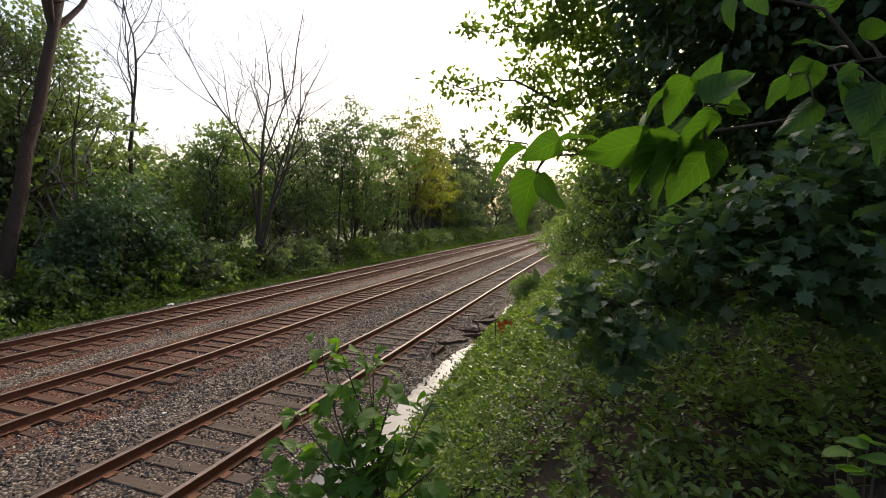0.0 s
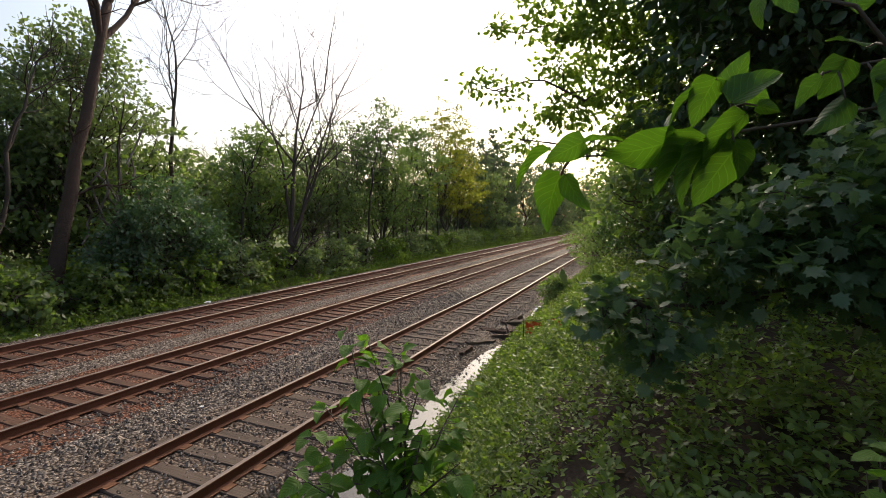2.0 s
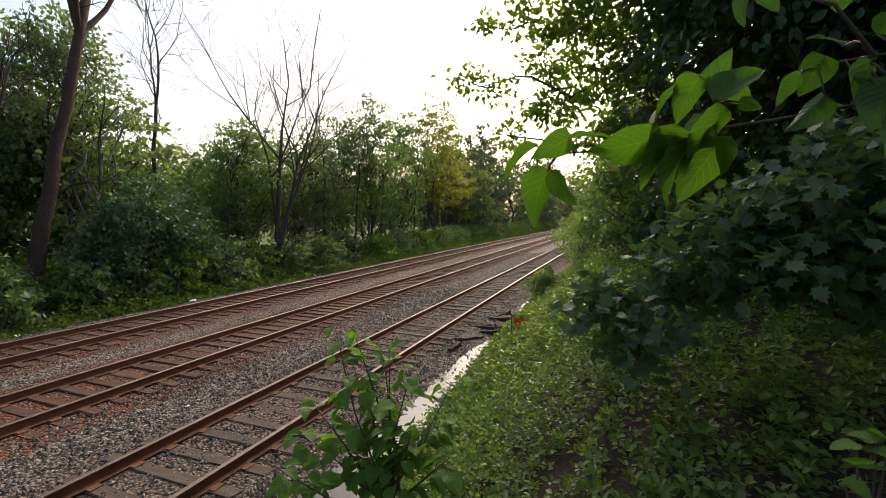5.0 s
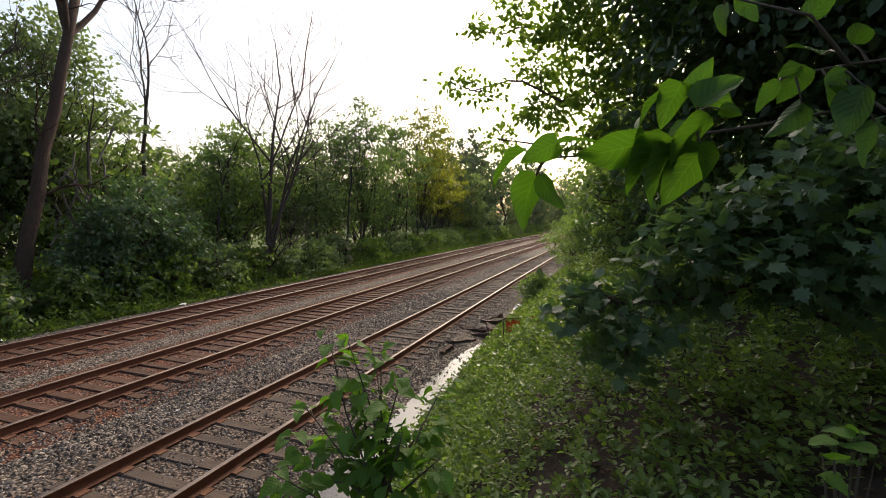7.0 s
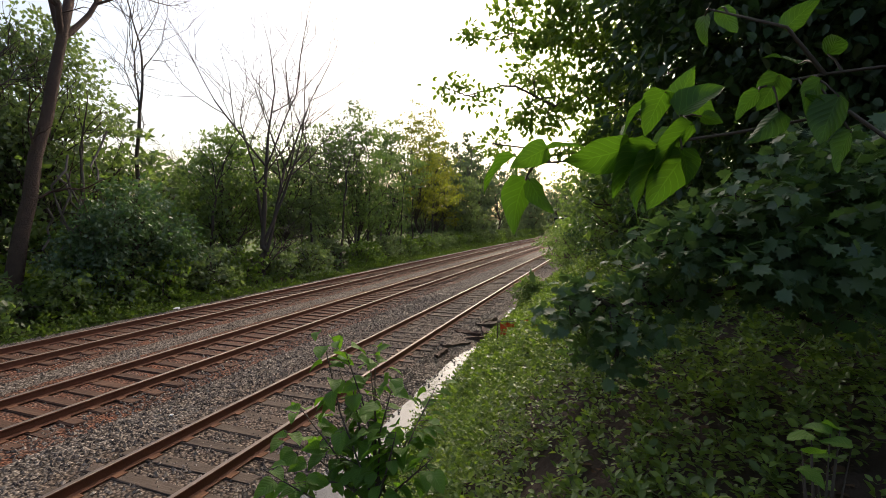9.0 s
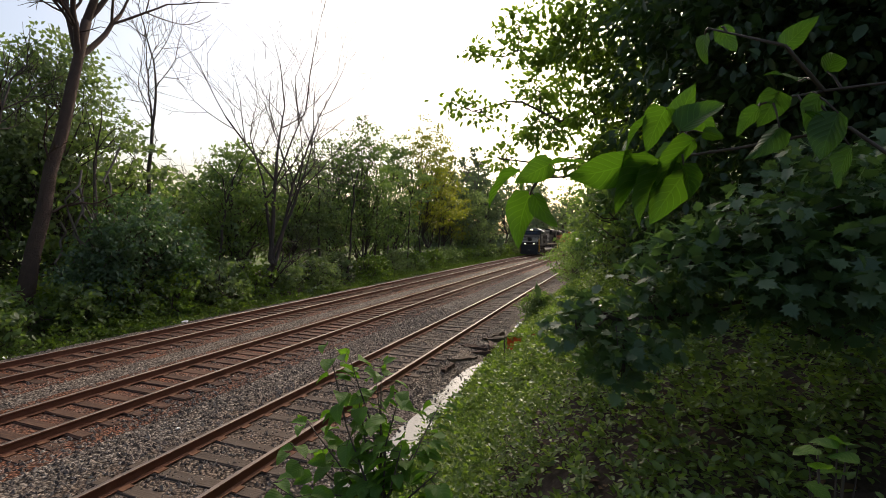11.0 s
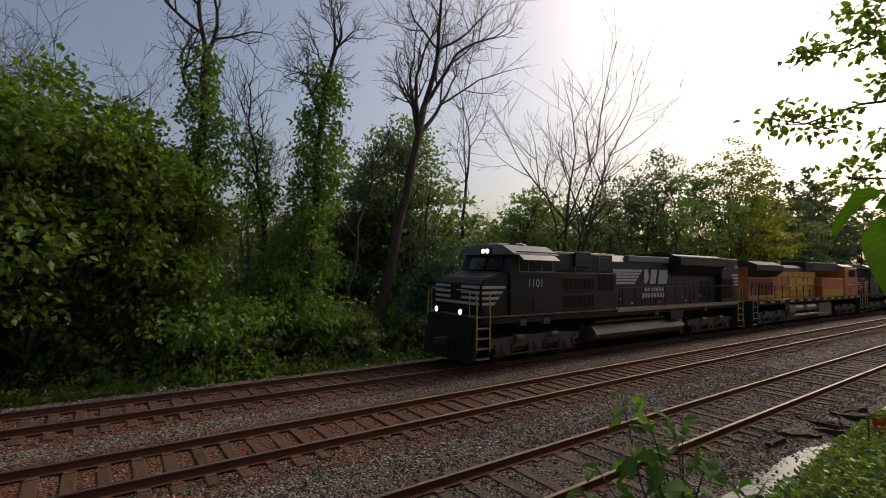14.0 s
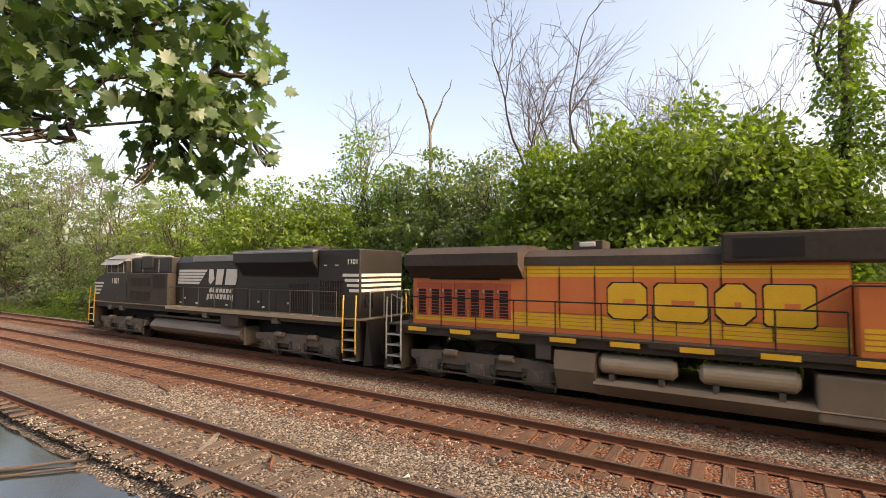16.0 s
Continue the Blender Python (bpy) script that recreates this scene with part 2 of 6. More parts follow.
_b.inputs["Emission Strength"].default_value = 5.0

# ---- building helpers ----
CURVE = 0.0002  # the line bends gently to +X with distance


def bend(y):
    return CURVE * y * y


def mesh_of(name, verts, faces, mat, smooth=False):
    me = bpy.data.meshes.new(name)
    me.from_pydata([tuple(v) for v in verts] if not isinstance(verts, np.ndarray) else verts.tolist(), [], faces if isinstance(faces, list) else faces.tolist())
    me.materials.append(mat)
    if smooth:
        me.polygons.foreach_set("use_smooth", [True] * len(me.polygons))
    return me


def put(name, me, parent=None, label=""):
    ob = new(name, me)
    ob.parent = parent
    return tagged(ob, label)


def part(name, bm, mat, parent=None, label="", smooth=False):
    """Links a bmesh as one mesh object under a thing or a part."""
    me = bpy.data.meshes.new(name)
    bm.to_mesh(me)
    bm.free()
    me.materials.append(mat)
    if smooth:
        me.polygons.foreach_set("use_smooth", [True] * len(me.polygons))
    return put(name, me, parent, label)


def thing(name, label, category, at=(0, 0, 0), group="", kind="", turn=0):
    ob = new(name)
    ob.matrix_basis = pose(*at, 0, 0, turn)
    ob.empty_display_size = 0.2
    return tagged(ob, label, category, group, kind)


def box(bm, lo, hi, bevel=0.0):
    c = [(a + b) / 2 for a, b in zip(lo, hi)]
    s = [abs(b - a) for a, b in zip(lo, hi)]
    r = bmesh.ops.create_cube(bm, size=1.0, matrix=Matrix.Translation(c) @ Matrix.Diagonal((*s, 1)))
    if bevel:
        es = {e for v in r["verts"] for e in v.link_edges}
        bmesh.ops.bevel(bm, geom=list(es), offset=bevel, segments=2, affect="EDGES", profile=0.5)
    return bm


def boxes(*bs, bevel=0.0):
    bm = bmesh.new()
    for lo, hi in bs:
        box(bm, lo, hi, bevel)
    return bm


def rod(bm, p, q, r, n=8, r2=None):
    p, q = Vector(p), Vector(q)
    d = q - p
    m = Matrix.Translation((p + q) / 2) @ d.to_track_quat("Z", "Y").to_matrix().to_4x4()
    bmesh.ops.create_cone(bm, cap_ends=True, segments=n, radius1=r, radius2=r if r2 is None else r2, depth=d.length, matrix=m)
    return bm


def rods(pairs, r, n=8):
    bm = bmesh.new()
    for p, q in pairs:
        rod(bm, p, q, r, n)
    return bm


def prism(profile, y0, y1, axis="Y"):
    """A profile of (x, z) pushed from y0 to y1 (axis Y), or of (y, z) pushed along X."""
    bm = bmesh.new()
    if axis == "Y":
        a, b = [bm.verts.new((x, y0, z)) for x, z in profile], [bm.verts.new((x, y1, z)) for x, z in profile]
    else:
        a, b = [bm.verts.new((y0, x, z)) for x, z in profile], [bm.verts.new((y1, x, z)) for x, z in profile]
    n = len(profile)
    bm.faces.new(a), bm.faces.new(b[::-1])
    for i in range(n):
        bm.faces.new((a[i], b[i], b[(i + 1) % n], a[(i + 1) % n]))
    bmesh.ops.recalc_face_normals(bm, faces=bm.faces)
    return bm


class Tubes:
    """Tapered, bent tubes gathered into one mesh."""

    def __init__(self):
        self.v, self.f = [], []

    def add(self, pts, radii, n=5):
        pts = [Vector(p) for p in pts]
        k0 = len(self.v)
        for i, (p, r) in enumerate(zip(pts, radii)):
            d = (pts[min(i + 1, len(pts) - 1)] - pts[max(i - 1, 0)]).normalized()
            a = d.orthogonal().normalized() if abs(d.z) > 0.99 else d.cross(Vector((0, 0, 1))).normalized()
            b = d.cross(a)
            for j in range(n):
                t = 2 * math.pi * j / n
                self.v.append(p + (a * math.cos(t) + b * math.sin(t)) * r)
        for i in range(len(pts) - 1):
            for j in range(n):
                q, w = k0 + i * n + j, k0 + i * n + (j + 1) % n
                self.f.append((q, w, w + n, q + n))
        self.f.append(tuple(k0 + (len(pts) - 1) * n + j for j in range(n)))

    def mesh(self, name, mat):
        return mesh_of(name, self.v, self.f, mat, True)


# leaf outlines: (along, across, up) with faces; the leaf is folded along its rib
LEAF_SMALL = (np.array([(0, 0, 0), (0.42, 0.33, 0.08), (1, 0, -0.05), (0.42, -0.33, 0.08)]), [(0, 3, 2), (0, 2, 1)])
LEAF_PLAIN = (np.array([(0, 0, 0), (0.3, 0.26, 0.08), (0.68, 0.24, 0.04), (1, 0, -0.1), (0.68, -0.24, 0.04), (0.3, -0.26, 0.08)]), [(0, 3, 2), (0, 2, 1), (0, 5, 4), (0, 4, 3)])
LEAF_OVAL = (np.array([(0, 0, 0), (0.25, 0.3, 0.07), (0.62, 0.31, 0.07), (1, 0, -0.1), (0.62, -0.31, 0.07), (0.25, -0.3, 0.07), (0.5, 0, 0.0)]),
             [(0, 6, 1), (1, 6, 2), (2, 6, 3), (3, 6, 4), (4, 6, 5), (5, 6, 0)])


def lobed(points):
    """A lobed leaf from half its outline: a fan round a point on the rib."""
    top = [(x, y, 0.10 * y + 0.02) for x, y in points]
    low = [(x, -y, 0.10 * y + 0.02) for x, y in points[::-1]]
    ring = [(0, 0, 0)] + top + [(1, 0, -0.12)] + low
    v = np.array(ring + [(0.36, 0, 0)])
    n = len(ring)
    return v, [(i, n, (i + 1) % n) for i in range(n)][::-1]


LEAF_MAPLE = lobed([(-0.05, 0.3), (0.14, 0.28), (0.2, 0.58), (0.34, 0.36), (0.58, 0.52), (0.54, 0.27), (0.75, 0.24), (0.72, 0.12)])
LEAF_WIDE = (np.array([(0, 0, 0), (-0.05, 0.2, 0.05), (0.15, 0.43, 0.1), (0.45, 0.44, 0.1), (0.75, 0.26, 0.02), (1.0, 0, -0.16), (0.75, -0.26, 0.02), (0.45, -0.44, 0.1),
                       (0.15, -0.43, 0.1), (-0.05, -0.2, 0.05), (0.25, 0, 0.02), (0.6, 0, -0.02)]),
             [(0, 10, 1), (1, 10, 2), (2, 10, 3), (3, 10, 11), (3, 11, 4), (4, 11, 5), (5, 11, 6), (6, 11, 7), (7, 11, 10), (7, 10, 8), (8, 10, 9), (9, 10, 0)])


def unit(a):
    return a / (np.linalg.norm(a, axis=-1, keepdims=True) + 1e-9)


def leaves_mesh(name, P, D, size, shape, mat, rng, up=0.6, spread=0.8):
    """Leaves with their stalks at P, pointing along D, faces turned upwards by and large."""
    tmpl, tf = shape
    n = len(P)
    a = unit(D)
    nrm = rng.normal(size=(n, 3)) * spread + np.array([0, 0, up])
    nrm = unit(nrm - a * np.sum(nrm * a, 1, keepdims=True))
    b = np.cross(nrm, a)
    s = (size * rng.uniform(0.65, 1.25, n))[:, None, None]
    V = P[:, None, :] + s * (tmpl[None, :, 0:1] * a[:, None, :] + tmpl[None, :, 1:2] * b[:, None, :] + tmpl[None, :, 2:3] * nrm[:, None, :])
    k = len(tmpl)
    F = (np.array(tf)[None] + (np.arange(n) * k)[:, None, None]).reshape(-1, 3)
    me = bpy.data.meshes.new(name)
    V = V.reshape(-1, 3).astype(np.float32)
    me.vertices.add(len(V))
    me.vertices.foreach_set("co", V.ravel())
    me.loops.add(F.size)
    me.loops.foreach_set("vertex_index", F.ravel().astype(np.int32))
    me.polygons.add(len(F))
    me.polygons.foreach_set("loop_start", np.arange(0, F.size, 3, dtype=np.int32))
    me.update(calc_edges=True)
    me.materials.append(mat)
    return me


def cloud(rng, lobes, n, clump=12, spread=0.3, shell=0.5, flat=0.45):
    """Leaf stalks in clumps near the skins of lobes (cx, cy, cz, rx, ry, rz), and the ways they point."""
    L = np.array(lobes, float)
    w = (L[:, 3] * L[:, 4] + L[:, 4] * L[:, 5] + L[:, 3] * L[:, 5])
    m = max(1, n // clump)
    k = rng.choice(len(L), m, p=w / w.sum())
    u = unit(rng.normal(size=(m, 3)))
    r = shell + (1 - shell) * np.sqrt(rng.random(m))
    r *= 1 + 0.18 * np.sin(7 * u[:, 0] + 3 * k) * np.cos(6 * u[:, 2] + k)
    C = L[k, :3] + u * r[:, None] * L[k, 3:]
    P = np.repeat(C, clump, 0) + rng.normal(size=(m * clump, 3)) * spread * np.array([1, 1, flat])
    D = np.repeat(u, clump, 0) * 0.6 + rng.normal(size=(m * clump, 3)) * 0.6 + np.array([0, 0, -0.35])
    return P, D


def blade_mesh(name, p, d, size, width, mat, rng, up=1.0, spread=0.5, rows=9):
    """One broad leaf: a curved, slightly wavy blade with a rib, from its stalk p along d."""
    a = unit(np.array(d, float))
    nrm = rng.normal(size=3) * spread + np.array([0, 0, up])
    nrm = unit(nrm - a * (nrm @ a))
    b = np.cross(nrm, a)
    fold, droop, ph = rng.uniform(0.2, 0.75), rng.uniform(0.15, 0.5), rng.uniform(0, 6)
    V, UV, F = [], [], []
    for i in range(rows + 1):
        t = i / rows
        w = width * (math.sin(math.pi * min(1.0, t ** 0.62)) ** 0.75) * (1 if 0 < i < rows else 0.02)
        x = t - (0.06 if i == 1 else 0) * (1 - t)
        for k in (-1, -0.5, 0, 0.5, 1):
            wave = 0.03 * math.sin(t * 11 + ph + k) * abs(k)
            z = -droop * t * t + fold * abs(k) * w - 0.35 * (k * w) ** 2 + wave
            V.append(np.array(p) + size * ((x - 0.05 * abs(k) * (1 - t)) * a + k * w * b + z * nrm))
            UV.append((t, 0.5 + 0.5 * k))
    for i in range(rows):
        for j in range(4):
            q = i * 5 + j
            F.append((q, q + 1, q + 6, q + 5))
    me = mesh_of(name, V, F, mat, True)
    uv = me.uv_layers.new(name="blade")
    for l in me.loops:
        uv.data[l.index].uv = UV[l.vertex_index]
    return me


def limb(tb, rng, p, q, r0, r1, wob=0.06, n=6, k=7):
    p, q = np.array(p, float), np.array(q, float)
    L = np.linalg.norm(q - p)
    pts = []
    for i in range(k + 1):
        t = i / k
        o = rng.normal(size=3) * wob * L * math.sin(math.pi * t) * 0.5
        pts.append(p + (q - p) * t + o)
    tb.add(pts, [r0 + (r1 - r0) * i / k for i in range(k + 1)], n)
    return pts


def grow(tb, rng, p, d, length, r, depth, maxdepth, kids=3, curl=0.25, rise=0.15, droop=0.0, shrink=0.68):
    """A bare limb that wanders, and the limbs that leave it."""
    steps = 5 if depth < 3 else 3
    pts, p, d = [np.array(p)], np.array(p, float), unit(np.array(d, float))
    for i in range(steps):
        d = unit(d + rng.normal(size=3) * curl * 0.9 + np.array([0, 0, (rise - droop * depth) * (0.55 if depth > 1 else 0.8)]))
        p = p + d * length / steps
        pts.append(p)
    r1 = max(0.008, r * (0.62 if depth < maxdepth else 0.5))
    tb.add(pts, [r + (r1 - r) * i / steps for i in range(steps + 1)], 6 if depth < 2 else (4 if depth < 4 else 3))
    if depth >= maxdepth:
        return
    for j in range(kids + (1 if depth > 1 else 0)):
        t = rng.uniform(0.35, 1.0) if j else 1.0
        i = min(steps, max(1, int(round(t * steps))))
        along = unit(pts[i] - pts[i - 1])
        side = rng.normal(size=3)
        side = unit(side - along * (side @ along))
        dd = unit(along + side * (rng.uniform(0.75, 1.25) if j else 0.35))
        grow(tb, rng, pts[i], dd, length * shrink * rng.uniform(0.75, 1.2), max(0.01, (r + (r1 - r) * t) * (0.68 if j else 0.92)), depth + 1, maxdepth, kids, curl, rise, droop, shrink)

# ---- ground, ballast and water ----
TRACKS = {"A": -14.2, "B": -10.05, "C": -5.82}
HALF = 0.7525


def smooth01(t):
    t = min(1.0, max(0.0, t))
    return t * t * (3 - 2 * t)


def bank_foot(y):
    return float(np.interp(y, [-30, -12, -5, 0, 5, 10, 14, 20], [-0.6, -0.8, -1.8, -2.55, -2.9, -3.28, -3.42, -3.45]))


def ground_z(x, y):
    u = x - bend(max(-300, min(300, y)))
    n = noise.noise(Vector((x * 0.35, y * 0.35, 0))) * 0.5 + noise.noise(Vector((x * 1.3, y * 1.3, 5))) * 0.16
    if u < -17.2:
        return -0.32 + n * 0.25 * smooth01((-17.2 - u) / 2)
    if u < -3.5:
        return -0.5
    f = bank_foot(y)
    if u < f:
        return -0.5 + 0.12 * smooth01((u + 3.5) / 0.5) - 0.1 * smooth01((-y) / 6)
    d = u - f
    z = float(np.interp(d, [0, 0.35, 0.9, 1.7, 2.75, 4.2, 7, 14, 60, 2000], [-0.4, 0.0, 0.4, 1.05, 2.1, 2.6, 3.3, 4.2, 5, 5]))
    return z + n * 0.3 * smooth01(d / 1.0)


def steps(stops):
    out = []
    for a, b, n in stops:
        out += list(np.linspace(a, b, n, endpoint=False))
    return out + [stops[-1][1]]


def make_ground():
    xs = steps([(-2500, -120, 8), (-120, -30, 12), (-30, -17, 14), (-17, -5, 4), (-5, 5, 40), (5, 30, 16), (30, 120, 8), (120, 2500, 8)])
    ys = steps([(-2500, -200, 8), (-200, -40, 16), (-40, -12, 26), (-12, 30, 84), (30, 90, 40), (90, 300, 24), (300, 3000, 8)])
    v = [(x, y, ground_z(x, y)) for y in ys for x in xs]
    n = len(xs)
    f = [(j * n + i, j * n + i + 1, (j + 1) * n + i + 1, (j + 1) * n + i) for j in range(len(ys) - 1) for i in range(n - 1)]
    m, nt, b = base_mat("soil and grass", 0.95, 0, 0.2)
    c = coords(nt)
    col = mix(nt, noise_tex(nt, c, 0.8), (0.05, 0.035, 0.024), (0.1, 0.07, 0.045))
    grass = mix(nt, noise_tex(nt, c, 0.3), (0.05, 0.085, 0.02), (0.13, 0.17, 0.045))
    col = mix(nt, ramp(nt, noise_tex(nt, c, 0.12, 5.0), [(0.4, (0, 0, 0)), (0.55, (0.9, 0.9, 0.9))]), col, grass)
    sx = nt.nodes.new("ShaderNodeSeparateXYZ")
    nt.links.new(c, sx.inputs[0])
    bank = nt.nodes.new("ShaderNodeMath")
    bank.operation = "GREATER_THAN"
    bank.inputs[1].default_value = -4.0
    nt.links.new(sx.outputs[0], bank.inputs[0])
    col = mix(nt, bank.outputs[0], col, mix(nt, noise_tex(nt, c, 2.5), (0.035, 0.024, 0.017), (0.075, 0.05, 0.034)))
    nt.links.new(col, b.inputs["Base Color"])
    bump(nt, b, noise_tex(nt, c, 18.0), 0.8, 0.04)
    g = put("ground", mesh_of("ground", v, f, m, True))
    tagged(g, "leaf-littered brown soil with grass rising to a bank", "ground", kind="structure")


def make_ballast():
    prof = [(-17.5, -0.36, 0), (-16.7, -0.16, 0), (-16.0, -0.05, 0), (-15.75, -0.03, 1), (-14.2, -0.03, 1), (-12.65, -0.03, 1), (-12.5, -0.03, 0), (-12.0, -0.06, 0), (-11.7, -0.03, 1),
            (-10.05, -0.03, 1), (-8.5, -0.03, 1), (-8.35, -0.03, 0), (-7.9, -0.05, 0), (-7.3, -0.03, 2), (-5.82, -0.025, 2), (-4.5, -0.03, 0), (-4.2, -0.1, 0), (-3.7, -0.215, 0), (-3.2, -0.5, 0)]
    ys = steps([(-300, -60, 24), (-60, -16, 44), (-16, 30, 92), (30, 100, 56), (100, 420, 40)])
    rng = np.random.default_rng(4)
    v = []
    for y in ys:
        wob = 0.14 * noise.noise(Vector((y * 0.4, 0, 3))) + 0.16 * noise.noise(Vector((y * 1.7, 0, 9)))
        for i, (x, z, _) in enumerate(prof):
            edge = wob * (1 if i in (0, 1, 15, 16, 17, 18) else 0)
            v.append((x + bend(y) + edge + (float(np.interp(y, [-30, -17, -10, 0, 6, 13, 15.5, 17.5, 20, 24], [-0.9, -0.75, -0.5, -0.28, -0.25, -0.2, 0.15, 0.15, -0.15, 0.2])) if i > 15 else 0), y, z + 0.03 * noise.noise(Vector((x * 1.5, y * 1.5, 0)))))
    n = len(prof)
    f, mi = [], []
    for j in range(len(ys) - 1):
        for i in range(n - 1):
            f.append((j * n + i, j * n + i + 1, (j + 1) * n + i + 1, (j + 1) * n + i))
            mi.append(prof[i][2])
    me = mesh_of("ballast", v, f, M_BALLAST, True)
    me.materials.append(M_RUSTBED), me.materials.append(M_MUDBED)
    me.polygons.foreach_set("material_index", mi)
    tagged(put("ballast", me), "bed of grey crushed stone stained with rust", "ballast", kind="structure")
    # loose stones, too many to count
    N = 52000
    y = np.concatenate([rng.uniform(-16, 22, int(N * 0.8)), rng.uniform(22, 45, N - int(N * 0.8))])
    x = rng.uniform(-17.0, -4.0, N)
    near = rng.random(N) < 0.55
    x[near] = rng.uniform(-9.2, -3.95, near.sum())
    slip = np.where(x > -4.45, np.interp(y, [-30, -17, -10, 0, 6, 13, 15.5, 17.5, 20, 24], [-0.9, -0.75, -0.5, -0.28, -0.25, -0.2, 0.15, 0.15, -0.15, 0.2]), 0)
    z = np.interp(x - slip, [p[0] for p in prof], [p[1] for p in prof])
    keep = z > -0.2
    for c in TRACKS.values():
        keep &= ~((np.abs(x - c) < 0.9) & (rng.random(N) < (0.25 if c > -6 else 0.6)))
        keep &= ~(np.abs(np.abs(x - c) - HALF) < 0.16)
    x, y, z = x[keep], y[keep], z[keep]
    # stones that stand out of the ditch water
    m = 420
    x, y, z = np.concatenate([x, rng.normal(-3.98, 0.12, m)]), np.concatenate([y, rng.uniform(2, 14, m)]), np.concatenate([z, rng.uniform(-0.24, -0.2, m)])
    n = len(x)
    oct6 = np.array([(1, 0, 0), (0, 1, 0), (-1, 0, 0), (0, -1, 0), (0.2, 0.1, 0.8), (0, 0, -0.6)])
    tf = np.array([(0, 1, 4), (1, 2, 4), (2, 3, 4), (3, 0, 4)])
    s = rng.uniform(0.018, 0.046, n)
    V = oct6[None] * rng.uniform(0.6, 1.3, (n, 6, 3))
    a = rng.uniform(0, 6.28, n)
    ca, sa = np.cos(a)[:, None], np.sin(a)[:, None]
    V = np.stack([V[..., 0] * ca - V[..., 1] * sa, V[..., 0] * sa + V[..., 1] * ca, V[..., 2]], -1) * s[:, None, None]
    V[..., 2] += V[..., 0] * rng.uniform(-0.5, 0.5, n)[:, None]
    V += np.stack([x + bend(y), y, z + 0.008], -1)[:, None]
    F = (tf[None] + (np.arange(n) * 6)[:, None, None]).reshape(-1, 3)
    tagged(put("ballast_stones", mesh_of("ballast_stones", V.reshape(-1, 3), F, M_STONES)), "loose grey and brown crushed stones between the rails", "stones", kind="stuff")


def make_water():
    v, f = [], []
    ys = steps([(-60, 23.0, 48)])
    for y in ys:
        v += [(-4.9 + bend(y), y, -0.21), (bank_foot(y) + 0.5 + bend(y), y, -0.21)]
    for j in range(len(ys) - 1):
        f.append((2 * j, 2 * j + 1, 2 * j + 3, 2 * j + 2))
    tagged(put("water", mesh_of("water", v, f, M_WATER)), "still dark water in the ditch beside the track", "water", kind="structure")


make_ground()
make_ballast()
make_water()

# ---- rails ----
def make_rails():
    prof = [(-0.07, 0.0), (0.07, 0.0), (0.07, 0.012), (0.012, 0.03), (0.01, 0.135), (0.036, 0.148), (0.036, 0.172), (0.028, 0.18), (-0.028, 0.18), (-0.036, 0.172), (-0.036, 0.148), (-0.01, 0.135), (-0.012, 0.03), (-0.07, 0.012)]
    ys = steps([(-320, -60, 40), (-60, 120, 90), (120, 420, 60)])
    n = len(prof)
    out = {}
    for key, c in TRACKS.items():
        t = thing("railway_track", {"A": "rusty main-line track on the far side, carrying the train", "B": "rusty empty main-line track between the other two", "C": "old empty siding track with worn grey ties"}[key],
                  "railway track", (c, 0, 0), "parallel railway tracks")
        for s in (-HALF, HALF):
            v = [(s + x + bend(y), y, z) for y in ys for x, z in prof]
            f, mi = [], []
            for j in range(len(ys) - 1):
                for i in range(n):
                    k = (i + 1) % n
                    f.append((j * n + i, j * n + k, (j + 1) * n + k, (j + 1) * n + i))
                    mi.append(1 if i in (6, 7, 8) else 0)
            me = mesh_of("rail", v, f, M_RAIL)
            me.materials.append(M_HEAD)
            me.polygons.foreach_set("material_index", mi)
            put("rail", me, t, "steel rail with rusty web and polished head")
        out[key] = t
    return out


RAILS = make_rails()

# ---- trees and growth beyond the tracks ----
def yawpos(yaw, x):
    """The place at distance x across the line, seen under that yaw from the standpoint."""
    return (-x, x / math.tan(radians(yaw)))


def auto_lobes(rng, h0, h1, w, n=22):
    """Lobes of a crown from h0 to h1, w wide."""
    out = []
    for i in range(n):
        t = (i + 0.5) / n
        z = h0 + (h1 - h0) * (0.12 + 0.72 * t)
        fat = math.sin(math.pi * (0.18 + 0.7 * t)) ** 0.8
        a = i * 2.4 + rng.uniform(-0.5, 0.5)
        d = w * 0.36 * fat * rng.uniform(0.45, 1.15)
        r = w * (0.27 if n < 12 else 0.185) * (0.55 + 0.5 * fat) * rng.uniform(0.75, 1.3)
        out.append((d * math.cos(a), d * math.sin(a), z, r, r, r * rng.uniform(0.6, 0.85)))
    out.append((0, 0, h1 - w * 0.14, w * 0.17, w * 0.17, w * 0.14))
    return out


